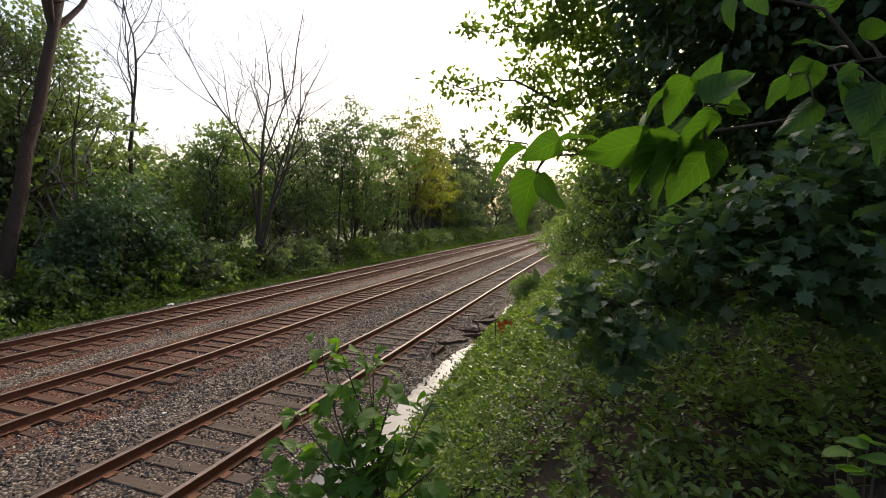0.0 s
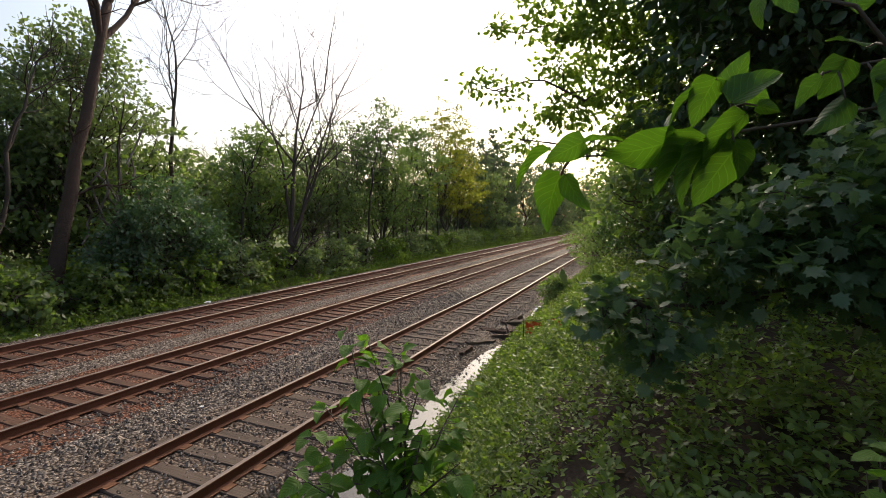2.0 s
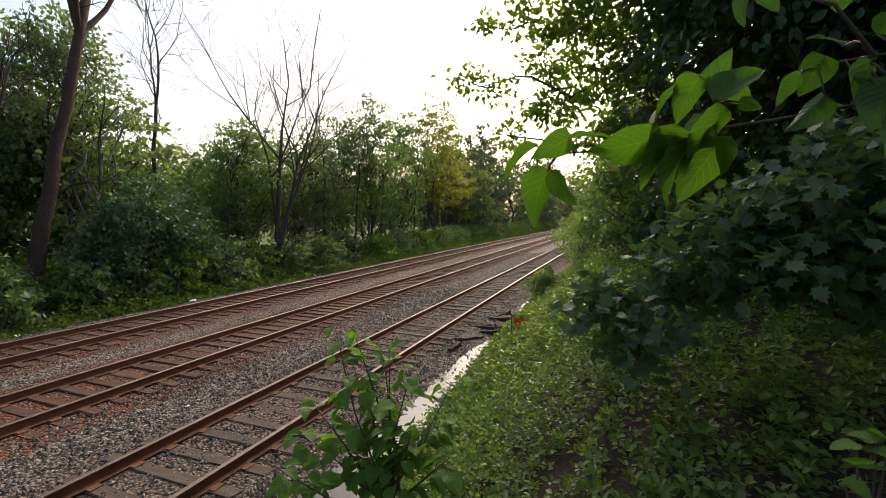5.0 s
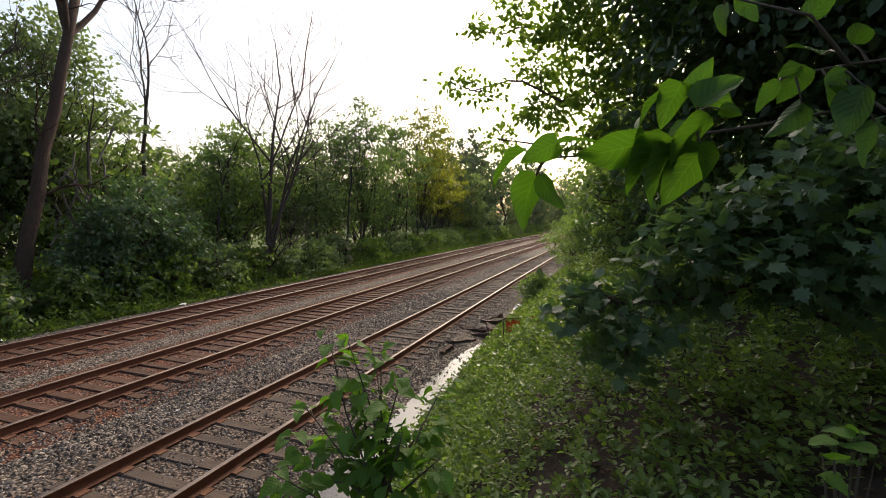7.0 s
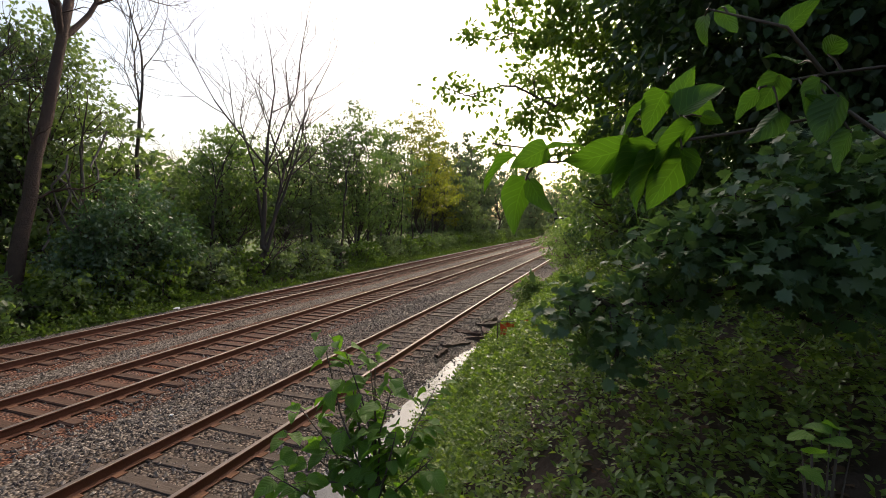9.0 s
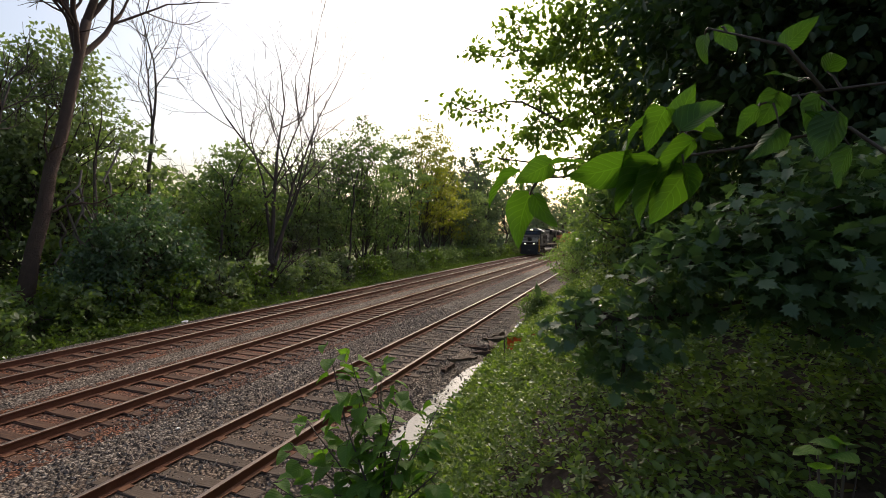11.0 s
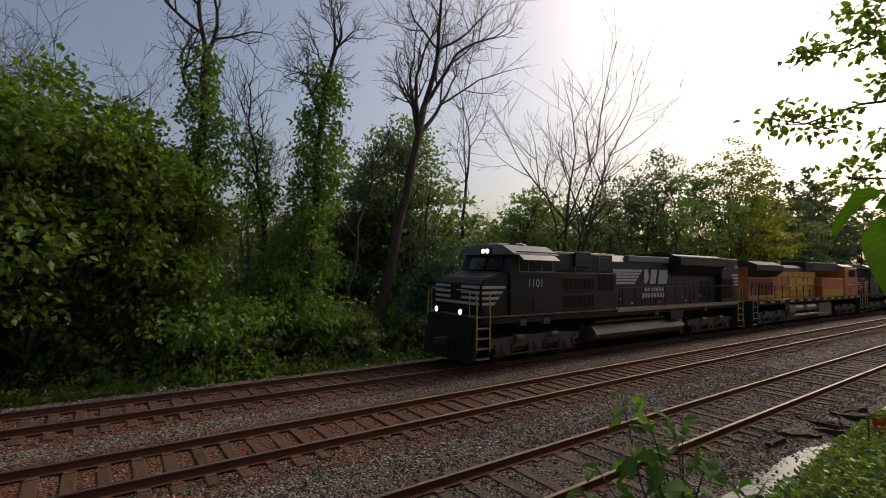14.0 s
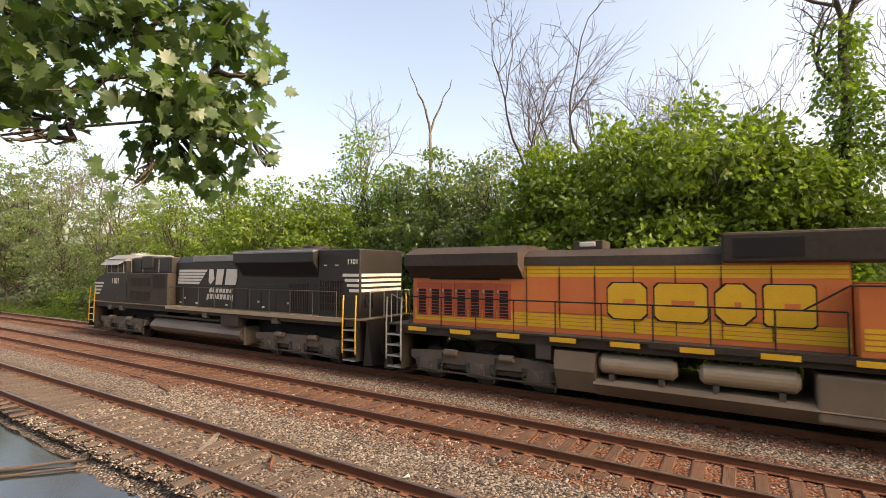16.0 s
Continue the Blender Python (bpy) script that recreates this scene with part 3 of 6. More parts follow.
def leafy(name, label, seed, at, h0, h1, w, n, leaf, mat, bark=M_BARK, trunk_r=0.14, lobes=None, spread=0.34, group="trees beyond the tracks", shape=LEAF_SMALL, clump=22, category="tree", shell=0.6, z=None):
    rng = np.random.default_rng(seed)
    t = thing(name, label, category, (*at, ground_z(*at) - 0.1 if z is None else z), group)
    lobes = lobes or auto_lobes(rng, h0, h1, w)
    tb = Tubes()
    top = max(l[2] for l in lobes)
    pts = limb(tb, rng, (0, 0, -0.1), (rng.normal() * 0.3, rng.normal() * 0.3, top * 0.85), trunk_r, trunk_r * 0.3, 0.05, 7)
    for l in lobes:
        k = min(6, max(1, int(l[2] / top * 7 * 0.65)))
        q = limb(tb, rng, pts[k], l[:3], trunk_r * 0.45, 0.015, 0.12, 5, 5)
        for _ in range(4):
            e = np.array(l[:3]) + unit(rng.normal(size=3)) * np.array(l[3:]) * 0.85
            limb(tb, rng, q[rng.integers(2, 5)], e, 0.03, 0.006, 0.15, 3, 3)
    put("trunk", tb.mesh("trunk", bark), t)
    P, D = cloud(rng, lobes, n, clump, spread, shell)
    put("crown", leaves_mesh("crown", P, D, leaf, shape, mat, rng), t)
    return t


def bare(label, seed, at, h, lean=(0, 0), r=0.2, split=0.45, mains=3, spread=0.5, depth=5, mat=M_BARK, kids=3, ivy=None, rise=0.12, name="bare_tree", length=None, dirs=None, curl=0.17):
    rng = np.random.default_rng(seed)
    t = thing(name, label, "dead tree", (*at, ground_z(*at) - 0.1), "bare trees beyond the tracks")
    tb = Tubes()
    hs = h * split
    k = 8
    pts = []
    for i in range(k + 1):
        f = i / k
        pts.append(np.array([lean[0] * f * split + rng.normal() * 0.06, lean[1] * f * split + rng.normal() * 0.06, hs * f]))
    tb.add(pts, [r * (1.35 - 0.35 * min(1, i / 1.5)) * (1 - 0.4 * i / k) for i in range(k + 1)], 8)
    L = length or (h - hs) / 2.35
    for j in range(mains):
        a = j * 2 * math.pi / mains + rng.uniform(-0.4, 0.4)
        d = np.array([lean[0] / h + spread * math.cos(a) * (0.4 if j == 0 else 1), lean[1] / h + spread * math.sin(a) * (0.4 if j == 0 else 1), 1.0])
        if dirs:
            d = np.array(dirs[j])
        lb = Tubes()
        grow(lb, rng, pts[-1] if j < 2 else pts[-2], d, L * (1.1 if j == 0 else rng.uniform(0.8, 1.05)), r * (0.52 if j == 0 else 0.42), 1, depth, kids, curl, rise)
        put("limb", lb.mesh("limb", mat), t)
    for j in range(int(2 + 3 * split)):
        i = rng.integers(3, k)
        d = unit(np.array([rng.normal(), rng.normal(), 0.35]))
        grow(tb, rng, pts[i], d, L * 0.5, r * 0.2, 2, depth - 1, 2, 0.3, rise)
    put("trunk", tb.mesh("trunk", mat), t)
    if ivy:
        zt, w0, w1, n, m = ivy
        lobes = []
        for i in range(14):
            f = i / 13
            c = np.array([np.interp(f * zt, [0, hs], [0, lean[0] * split]), np.interp(f * zt, [0, hs], [0, lean[1] * split]), f * zt + 0.3])
            w = (w0 + (w1 - w0) * f) * rng.uniform(0.75, 1.25)
            lobes.append((c[0] + rng.normal() * w * 0.3, c[1] + rng.normal() * w * 0.3, c[2], w, w, zt * 0.07))
        P, D = cloud(rng, lobes, n, 14, 0.2, 0.4, 1.0)
        put("vine_cover", leaves_mesh("vine_cover", P, D + np.array([0, 0, -0.4]), 0.19, LEAF_SMALL, m, rng), t, "climbing vine with dense green leaves")
    return t


def far_side():
    # large dead tree with a reddish trunk and hanging vines
    d1 = bare("tall dead tree with reddish peeling trunk and hanging vines", 11, yawpos(62.3, 21), 20.0, (0.3, 4.0), 0.3, 0.64, 5, 0.5, 5, M_BARK_RED, 3, curl=0.11, length=3.4)
    rng = np.random.default_rng(3)
    for i in range(9):
        tb = Tubes()
        z0 = rng.uniform(4, 9)
        y0 = 0.26 * z0 + rng.uniform(-0.2, 1.6)
        pts = [(rng.normal() * 0.12 + 0.4, y0 + 0.25 * math.sin(j * 1.3 + i) + rng.normal() * 0.08 + 0.12 * j * (i % 2), z0 - j * (z0 - 0.8) / 9) for j in range(10)]
        tb.add(pts, [0.045] * 10, 5)
        put("hanging_vine", tb.mesh("hanging_vine", M_DEADWOOD), d1, "pale dead hanging vine")
    bare("slim straight dead tree with thin twigs", 12, yawpos(52.1, 24), 17.5, (0, 0.6), 0.14, 0.55, 3, 0.14, 4, M_BARK, 3, curl=0.1)
    bare("low dead tree with spraying bare branches", 17, yawpos(48.0, 26), 9.5, (0, 2.5), 0.12, 0.45, 3, 0.9, 5, M_BARK, 3, rise=0.0)
    d3 = bare("dead tree forking into three bare stems", 131, yawpos(40.3, 19.5), 15.6, (1.6, 1.2), 0.27, 0.15, 4, 0.5, 5, M_BARK, 3, rise=0.14, length=5.4, dirs=[(0.08, 0.06, 1.05), (0.32, 0.27, 1), (-0.14, -0.11, 1), (0.2, 0.3, 1)], curl=0.05)
    bare("thin bare tree among green ones", 14, yawpos(29.5, 21), 14.5, (0, 0.5), 0.13, 0.55, 3, 0.35, 4, M_DEADWOOD, 3)
    bare("thin bare tree among green ones", 15, yawpos(26.5, 22), 15.0, (0, 0.5), 0.13, 0.55, 2, 0.35, 4, M_DEADWOOD, 3)
    bare("pale bare tree far along the line", 16, yawpos(16.2, 21), 18.0, (0, 0), 0.16, 0.5, 3, 0.4, 4, M_DEADWOOD, 3)
    for i, (yw, X, h) in enumerate([(17.6, 20.5, 13), (18.8, 21, 14.5), (20.4, 19.8, 13.5), (22.6, 20.2, 15), (24.2, 19.6, 13), (27.8, 20, 13.5), (31.2, 19.8, 12.5), (34.5, 20.5, 12), (45.5, 21, 9.5), (56.5, 22, 11)]):
        bare("thin bare stem standing among green trees", 400 + i, yawpos(yw, X), h, ((-1) ** i * 0.5, 0.4), 0.1, 0.6, 2, 0.3, 3, M_BARK, 2)
    # vine-clad columns
    bare("dead tree wrapped in a column of green vines", 21, yawpos(70.2, 20.5), 17.0, (0, 0.6), 0.22, 0.72, 3, 0.45, 5, M_BARK, 3, (12.2, 1.9, 0.75, 15000, M_IVY))
    bare("bare leaning dead stem beside a vine column", 22, yawpos(66.5, 21.5), 12.5, (0, 2.0), 0.12, 0.5, 3, 0.6, 4, M_BARK, 3)
    bare("bare leaning dead stem beside a vine column", 23, yawpos(73.5, 21), 13.0, (0, -1.6), 0.13, 0.6, 2, 0.5, 4, M_BARK, 3, (9.0, 1.2, 0.5, 5000, M_IVY))
    bare("small bare dead tree with forked limbs", 24, yawpos(77.0, 24), 11.5, (0, 0.5), 0.13, 0.4, 3, 0.5, 5, M_DEADWOOD, 3)
    bare("tall dead tree with broad skirt of green vines", 25, yawpos(82.2, 20.5), 17.5, (0, 0.2), 0.24, 0.66, 3, 0.4, 5, M_BARK, 3, (11.4, 2.6, 0.7, 18000, M_IVY))
    bare("bare dead tree rising behind green growth", 26, yawpos(90.5, 28), 16.0, (0, -0.8), 0.17, 0.35, 4, 0.6, 5, M_DEADWOOD, 3)
    bare("wide-branched bare dead tree", 27, yawpos(102.0, 25), 17.5, (0, -1.0), 0.24, 0.34, 5, 1.0, 5, M_BARK, 3, rise=0.06)
    bare("wide-branched bare dead tree", 28, yawpos(110.5, 25.5), 17.8, (0, -0.8), 0.2, 0.4, 4, 0.8, 5, M_BARK, 3, rise=0.06)
    bare("bare snag with few crooked limbs", 29, yawpos(123.2, 24), 17.2, (0, -0.8), 0.17, 0.74, 2, 0.45, 2, M_DEADWOOD, 1, length=2.3)
    bare("pale bare tree above green vines", 30, yawpos(132.0, 23), 16.8, (0, -0.4), 0.15, 0.55, 3, 0.4, 4, M_DEADWOOD, 3)
    bare("grey dead shrubby tree", 31, yawpos(142.0, 20), 9.5, (0, 0), 0.1, 0.3, 4, 0.7, 5, M_DEADWOOD, 3)
    bare("grey dead tree far along the line", 32, yawpos(158.5, 18.5), 15.5, (0, 0), 0.16, 0.35, 4, 0.6, 5, M_DEADWOOD, 3)
    # leafy trees
    leafy("tree", "feathery dark grey-green tree behind a dead trunk", 41, yawpos(59.5, 25), 5.5, 13.4, 6.4, 9000, 0.235, M_LEAF_GREY)
    leafy("tree", "grey-green tree with open crown", 42, yawpos(63.5, 27), 4, 10.5, 6.5, 8000, 0.22, M_LEAF_GREY)
    leafy("tree", "small dark tree smothered in trailing vines", 43, yawpos(52.6, 19.6), 0.5, 6.6, 5.4, 9500, 0.19, M_IVY_DARK, spread=0.26, lobes=[(0.5 * math.sin(i * 5.1), -2.4 + 0.3 * i + 0.4 * math.sin(i * 3.3), 1.4 + 3.9 * abs(math.sin(i * 1.9 + 0.5)) * (1 - abs(i - 8) / 13), 0.55 + 0.45 * abs(math.sin(i * 2.7)), 0.5 + 0.5 * abs(math.cos(i * 1.7)), 0.5 + 0.6 * abs(math.sin(i * 4.1))) for i in range(17)])
    leafy("tree", "grey-green tree with a rounded open crown", 44, yawpos(43.5, 22), 2.2, 9.6, 6.0, 8000, 0.235, M_LEAF_MID)
    leafy("tree", "dark green tree around a dead stem", 45, yawpos(37.0, 22), 2.0, 11.0, 6.0, 8000, 0.235, M_LEAF_GREY)
    leafy("tree", "slender green tree with upright stems", 46, yawpos(33.0, 22), 2.0, 12.5, 6.0, 7500, 0.22, M_LEAF_MID)
    leafy("tree", "slender green tree with upright stems", 47, yawpos(29.0, 20.5), 2.0, 14.5, 6.5, 7500, 0.24, M_LEAF_MID)
    leafy("tree", "slender yellow-green tree with thin stems", 48, yawpos(25.5, 21), 2.5, 14.0, 6.5, 7000, 0.26, M_LEAF_MID)
    leafy("tree", "tall tree turning yellow with many thin stems", 49, yawpos(21.8, 20.5), 4.0, 17.5, 8.5, 8000, 0.28, M_LEAF_YELLOW)
    leafy("tree", "tree turning yellow low down", 50, yawpos(19.8, 21.5), 3.0, 13.0, 7.5, 6000, 0.28, M_LEAF_YELLOW)
    leafy("tree", "dark green tree at the edge of the line", 51, yawpos(16.6, 20), 0.8, 11.0, 7.0, 6000, 0.3, M_LEAF_GREY)
    # bright maples and their neighbours
    for i, (yw, X, h, w) in enumerate([(88.5, 20.0, 9.6, 5.6), (95.5, 19.8, 10.8, 6.6), (102.5, 20.0, 10.4, 6.6), (110.0, 20.2, 9.9, 6.2)]):
        leafy("tree", "bright green bushy maple beside the track", 60 + i, yawpos(yw, X), 2.2, h, w, 13000, 0.235, M_LEAF_BRIGHT, trunk_r=0.12)
    leafy("tree", "mid-green tree in the hedge of trees", 70, yawpos(117.5, 22), 1.0, 10.5, 5.6, 8000, 0.235, M_LEAF_GREY)
    leafy("tree", "mid-green tree in the hedge of trees", 71, yawpos(123.0, 21.5), 1.0, 10.8, 5.6, 8500, 0.235, M_LEAF_MID)
    leafy("tree", "mid-green tree in the hedge of trees", 72, yawpos(127.5, 22), 1.0, 10.6, 5.4, 8500, 0.235, M_LEAF_MID)
    leafy("tree", "tree draped in green vines", 73, yawpos(132.2, 21.5), 0.8, 12.8, 5.4, 10000, 0.19, M_IVY)
    leafy("tree", "yellow-green bushy tree beside the track", 74, yawpos(137.5, 19.5), 0.6, 9.4, 5.8, 8500, 0.235, M_LEAF_BRIGHT)
    leafy("tree", "yellow-green bushy tree beside the track", 75, yawpos(142.5, 19.4), 0.6, 10.2, 6.0, 8500, 0.235, M_LEAF_BRIGHT)
    leafy("tree", "yellow-green bushy tree beside the track", 76, yawpos(147.0, 19.0), 0.6, 10.6, 5.8, 8000, 0.235, M_LEAF_BRIGHT)
    leafy("tree", "bright green bushy tree beside the track", 77, yawpos(151.5, 18.8), 0.6, 11.5, 7.0, 7500, 0.22, M_LEAF_BRIGHT)
    leafy("tree", "green tree far along the line", 78, yawpos(156.5, 19.5), 0.6, 13.0, 8.5, 7500, 0.24, M_LEAF_MID)
    leafy("tree", "green tree far along the line", 79, yawpos(161.0, 20), 0.6, 18.0, 10.5, 7500, 0.28, M_LEAF_GREY)
    leafy("tree", "green tree far along the line", 80, yawpos(165.0, 19.5), 0.6, 19.0, 11, 7500, 0.3, M_LEAF_MID)
    # second row, closing the gaps
    backs = [leafy("tree", "green tree standing farther back", 90 + i, yawpos(yw, X), 1.0, h, w, 3400, 0.34, m)
             for i, (yw, X, h, w, m) in enumerate([(97, 30, 9, 8, M_LEAF_GREY), (70, 29, 8, 7, M_LEAF_MID), (120, 31, 10.5, 8, M_LEAF_GREY)])]
    rng = np.random.default_rng(8)
    for i, (yw, X) in enumerate([(23, 27), (27, 26), (30, 28), (34, 27), (38, 28), (42, 27), (47, 29), (51, 27), (55, 26), (58, 29), (61, 25), (66, 28), (76, 33), (84, 26), (89, 27), (94, 26), (100, 27), (105, 26), (111, 26), (117, 28), (124, 28), (130, 28), (136, 26), (142, 26), (139, 24), (144.5, 24), (147, 25), (149.5, 23.5), (151, 24), (154, 24), (156, 25), (159, 24), (163, 24)]):
        p = yawpos(yw, X)
        copy_thing(backs[i % 3], pose(*p, ground_z(*p) - 0.1, 0, 0, rng.uniform(0, 360)))
    # trees far along the line, following its bend; haze sits in their leaf colour
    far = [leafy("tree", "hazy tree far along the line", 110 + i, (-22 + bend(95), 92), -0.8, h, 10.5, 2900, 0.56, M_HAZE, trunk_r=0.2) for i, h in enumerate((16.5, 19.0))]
    far[1].matrix_basis = pose(-21 + bend(120), 120, -0.4)
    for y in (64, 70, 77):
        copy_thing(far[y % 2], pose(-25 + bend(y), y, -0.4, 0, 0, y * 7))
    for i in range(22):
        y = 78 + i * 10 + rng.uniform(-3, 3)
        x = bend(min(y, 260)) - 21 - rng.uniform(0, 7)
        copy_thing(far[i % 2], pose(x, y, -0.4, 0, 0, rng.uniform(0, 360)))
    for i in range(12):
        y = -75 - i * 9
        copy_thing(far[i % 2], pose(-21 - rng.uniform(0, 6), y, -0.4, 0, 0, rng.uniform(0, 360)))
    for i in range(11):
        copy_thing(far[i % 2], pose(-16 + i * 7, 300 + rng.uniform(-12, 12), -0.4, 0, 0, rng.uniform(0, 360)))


def undergrowth():
    rng = np.random.default_rng(5)
    kinds = [leafy("shrub", lab, 200 + i, p, 0.0, h, w, 1000, 0.23, m, trunk_r=0.04, spread=0.2, group="shrubs beyond the tracks", category="shrub", lobes=auto_lobes(np.random.default_rng(i), 0.0, h, w, 7))
             for i, (lab, p, h, w, m) in enumerate([("grey-green shrub under the trees", (-19.8, 20), 2.4, 3.0, M_LEAF_GREY), ("green shrub at the wood's edge", (-18.9, 9), 1.9, 2.6, M_LEAF_MID),
                                                    ("yellow-green shrub at the wood's edge", (-19.6, 13.5), 2.2, 2.6, M_LEAF_BRIGHT)])]
    for i in range(134):
        y = -62 + (i % 84) * 1.75 + rng.uniform(-0.7, 0.7) if i < 84 else -16 + (i - 84) * 1.2 if i < 116 else 84 + (i - 116) * 4
        x = -(rng.uniform(18.7, 20.8) if i < 84 or i >= 116 else rng.uniform(21, 23)) + bend(y)
        if -12 < y < 3 and x > -19.5:
            x -= 1.2
        k = rng.choice(3, p=[0.34, 0.36, 0.3])
        copy_thing(kinds[k], pose(x, y, ground_z(x, y) - 0.05, 0, 0, rng.uniform(0, 360)))
    # weeds along the edge of the ballast
    n = 4200
    y = rng.uniform(-70, 110, n)
    x = -17.35 - np.abs(rng.normal(size=n)) * 0.75 + 0.25 * np.sin(y * 0.9) + bend(y)
    hgt = rng.uniform(0.2, 0.75, n) * np.clip((-(x - bend(y)) - 17.1) * 1.1, 0.35, 1.3)
    P, D = [], []
    for i in range(n):
        k = 11
        t = rng.random(k)
        base = np.array([x[i], y[i], -0.38])
        P.append(base + np.stack([rng.normal(size=k) * 0.13, rng.normal(size=k) * 0.13, t * hgt[i]], -1))
        D.append(np.stack([rng.normal(size=k) * 0.7, rng.normal(size=k) * 0.7, rng.uniform(-0.1, 0.9, k)], -1))
    tagged(put("weeds", leaves_mesh("weeds", np.concatenate(P), np.concatenate(D), 0.16, LEAF_SMALL, M_WEED, rng)), "rank green weeds along the edge of the ballast", "weeds", kind="stuff")


far_side()
undergrowth()

# ---- the train ----
def lettering(text, size, mat, parent, name, at, label="", shear=0.0, facing=0):
    """Letters standing on a side wall that faces +X (facing 90) or an end wall (facing 0 faces -Y)."""
    cu = bpy.data.curves.new(name, "FONT")
    cu.body, cu.size, cu.extrude, cu.shear, cu.align_x = text, size, 0.006, shear, "CENTER"
    ob = new(name, cu)
    dep = bpy.context.evaluated_depsgraph_get()
    me = bpy.data.meshes.new_from_object(ob.evaluated_get(dep))
    bpy.data.objects.remove(ob)
    me.materials.clear()
    me.materials.append(mat)
    o = put(name, me, parent, label)
    o.matrix_basis = pose(*at, 90, 0, facing)
    return o


def truck(parent, y0, axles, s, label, solid):
    """A six-wheeled truck: side frames, axle boxes, springs, brake gear and wheels."""
    t = part("truck", boxes(((-1.12, y0 - 2.0, 0.42), (1.12, y0 + 2.0, 0.6)), bevel=0.04), M_UNDER, parent, label)
    for side in (-1, 1):
        x = 1.18 * side
        prof = [(y0 - 2.6, 0.72), (y0 - 2.6, 0.95), (y0 - 1.2, 1.02), (y0 + 1.2, 1.02), (y0 + 2.6, 0.95), (y0 + 2.6, 0.72)]
        for a in axles[::-1]:
            prof += [(y0 + a + 0.5, 0.62), (y0 + a + 0.34, 0.5), (y0 + a + 0.46, 0.28), (y0 + a - 0.46, 0.28), (y0 + a - 0.34, 0.5), (y0 + a - 0.5, 0.62)]
        part("side_frame", prism(prof, x - 0.06, x + 0.06, "X"), M_TRUCK, t)
        for a in axles:
            bm = boxes(((x - 0.1 * side, y0 + a - 0.17, 0.34), (x + 0.1 * side, y0 + a + 0.17, 0.72)), bevel=0.04)
            rod(bm, (x + 0.08 * side, y0 + a, 0.53), (x + 0.16 * side, y0 + a, 0.53), 0.14, 14)
            rod(bm, (x + 0.15 * side, y0 + a, 0.53), (x + 0.18 * side, y0 + a, 0.53), 0.07, 10)
            part("axle_box", bm, M_TRUCK, t)
            for o in (-0.42, 0.42):
                bm = bmesh.new()
                for k in range(5):
                    rod(bm, (x + 0.02 * side, y0 + a + o, 0.44 + k * 0.065), (x + 0.02 * side, y0 + a + o, 0.48 + k * 0.065), 0.1, 8)
                part("coil_spring", bm, M_UNDER, t)
        part("brake_rod", rod(bmesh.new(), (x + 0.1 * side, y0 - 2.3, 0.36), (x + 0.1 * side, y0 + 2.3, 0.36), 0.03, 6), M_UNDER, t)
        for a in axles:
            part("sand_pipe", rod(bmesh.new(), (x + 0.08 * side, y0 + a + 0.55, 0.95), (x + 0.02 * side, y0 + a + 0.48, 0.16), 0.025, 6), M_UNDER, t)
            part("brake_shoe", boxes(((x - 0.4 * side, y0 + a - 0.64, 0.3), (x - 0.3 * side, y0 + a - 0.55, 0.7))), M_UNDER, t)
        for o in (-1.0, 0.95):
            bm = bmesh.new()
            rod(bm, (x + 0.12 * side, y0 + o - 0.22, 0.98), (x + 0.12 * side, y0 + o + 0.22, 0.98), 0.11, 10)
            part("brake_cylinder", bm, M_TANK, t)
    for a in axles:
        for side in (-1, 1):
            bm = bmesh.new()
            rod(bm, (side * 0.69, y0 + a, 0.53), (side * 0.82, y0 + a, 0.53), 0.53, 24)
            rod(bm, (side * 0.66, y0 + a, 0.53), (side * 0.69, y0 + a, 0.53), 0.56, 24)
            rod(bm, (0, y0 + a, 0.53), (side * 0.9, y0 + a, 0.53), 0.1, 8)
            part("wheel", bm, M_WHEEL, t)
    return t


def handrail(parent, side, ys, z0, z1, x, mat, rail=True):
    pairs = [((x * side, y, z0), (x * side, y, z1)) for y in ys]
    for p, q in pairs:
        part("stanchion", rod(bmesh.new(), p, q, 0.02, 6), mat, parent)
    if rail:
        part("handrail", rod(bmesh.new(), (x * side, ys[0], z1), (x * side, ys[-1], z1), 0.02, 6), mat, parent)


def steps_part(parent, y, side, mat_rail, n=4, deep=0.62):
    x0, x1 = 0.85 * side, 1.52 * side
    bs = [((x0, y - deep / 2 - 0.03, 0.33), (x1, y - deep / 2, 1.7)), ((x0, y + deep / 2, 0.33), (x1, y + deep / 2 + 0.03, 1.7)), ((x0 - 0.03, y - deep / 2, 0.33), (x0, y + deep / 2, 1.7))]
    st = part("step_well", boxes(bs[2]), M_BLACKDIRT, parent)
    for b in bs[:2]:
        part("side_plate", boxes(b), M_BLACKDIRT, st)
    for o in (-deep / 2, deep / 2):
        bm = bmesh.new()
        rod(bm, (x1 + 0.03 * side, y + o, 0.6), (x1 + 0.03 * side, y + o, 1.75), 0.026, 6)
        rod(bm, (x1 + 0.03 * side, y + o, 1.75), (x1 - 0.02 * side, y + o, 2.7), 0.026, 6)
        part("grab_rail", bm, mat_rail, st)
    for k in range(n):
        part("tread", boxes(((x0, y - deep / 2, 0.33 + k * 0.36), (x1 + 0.012 * side, y + deep / 2, 0.375 + k * 0.36))), M_STEEL, st)
    return st


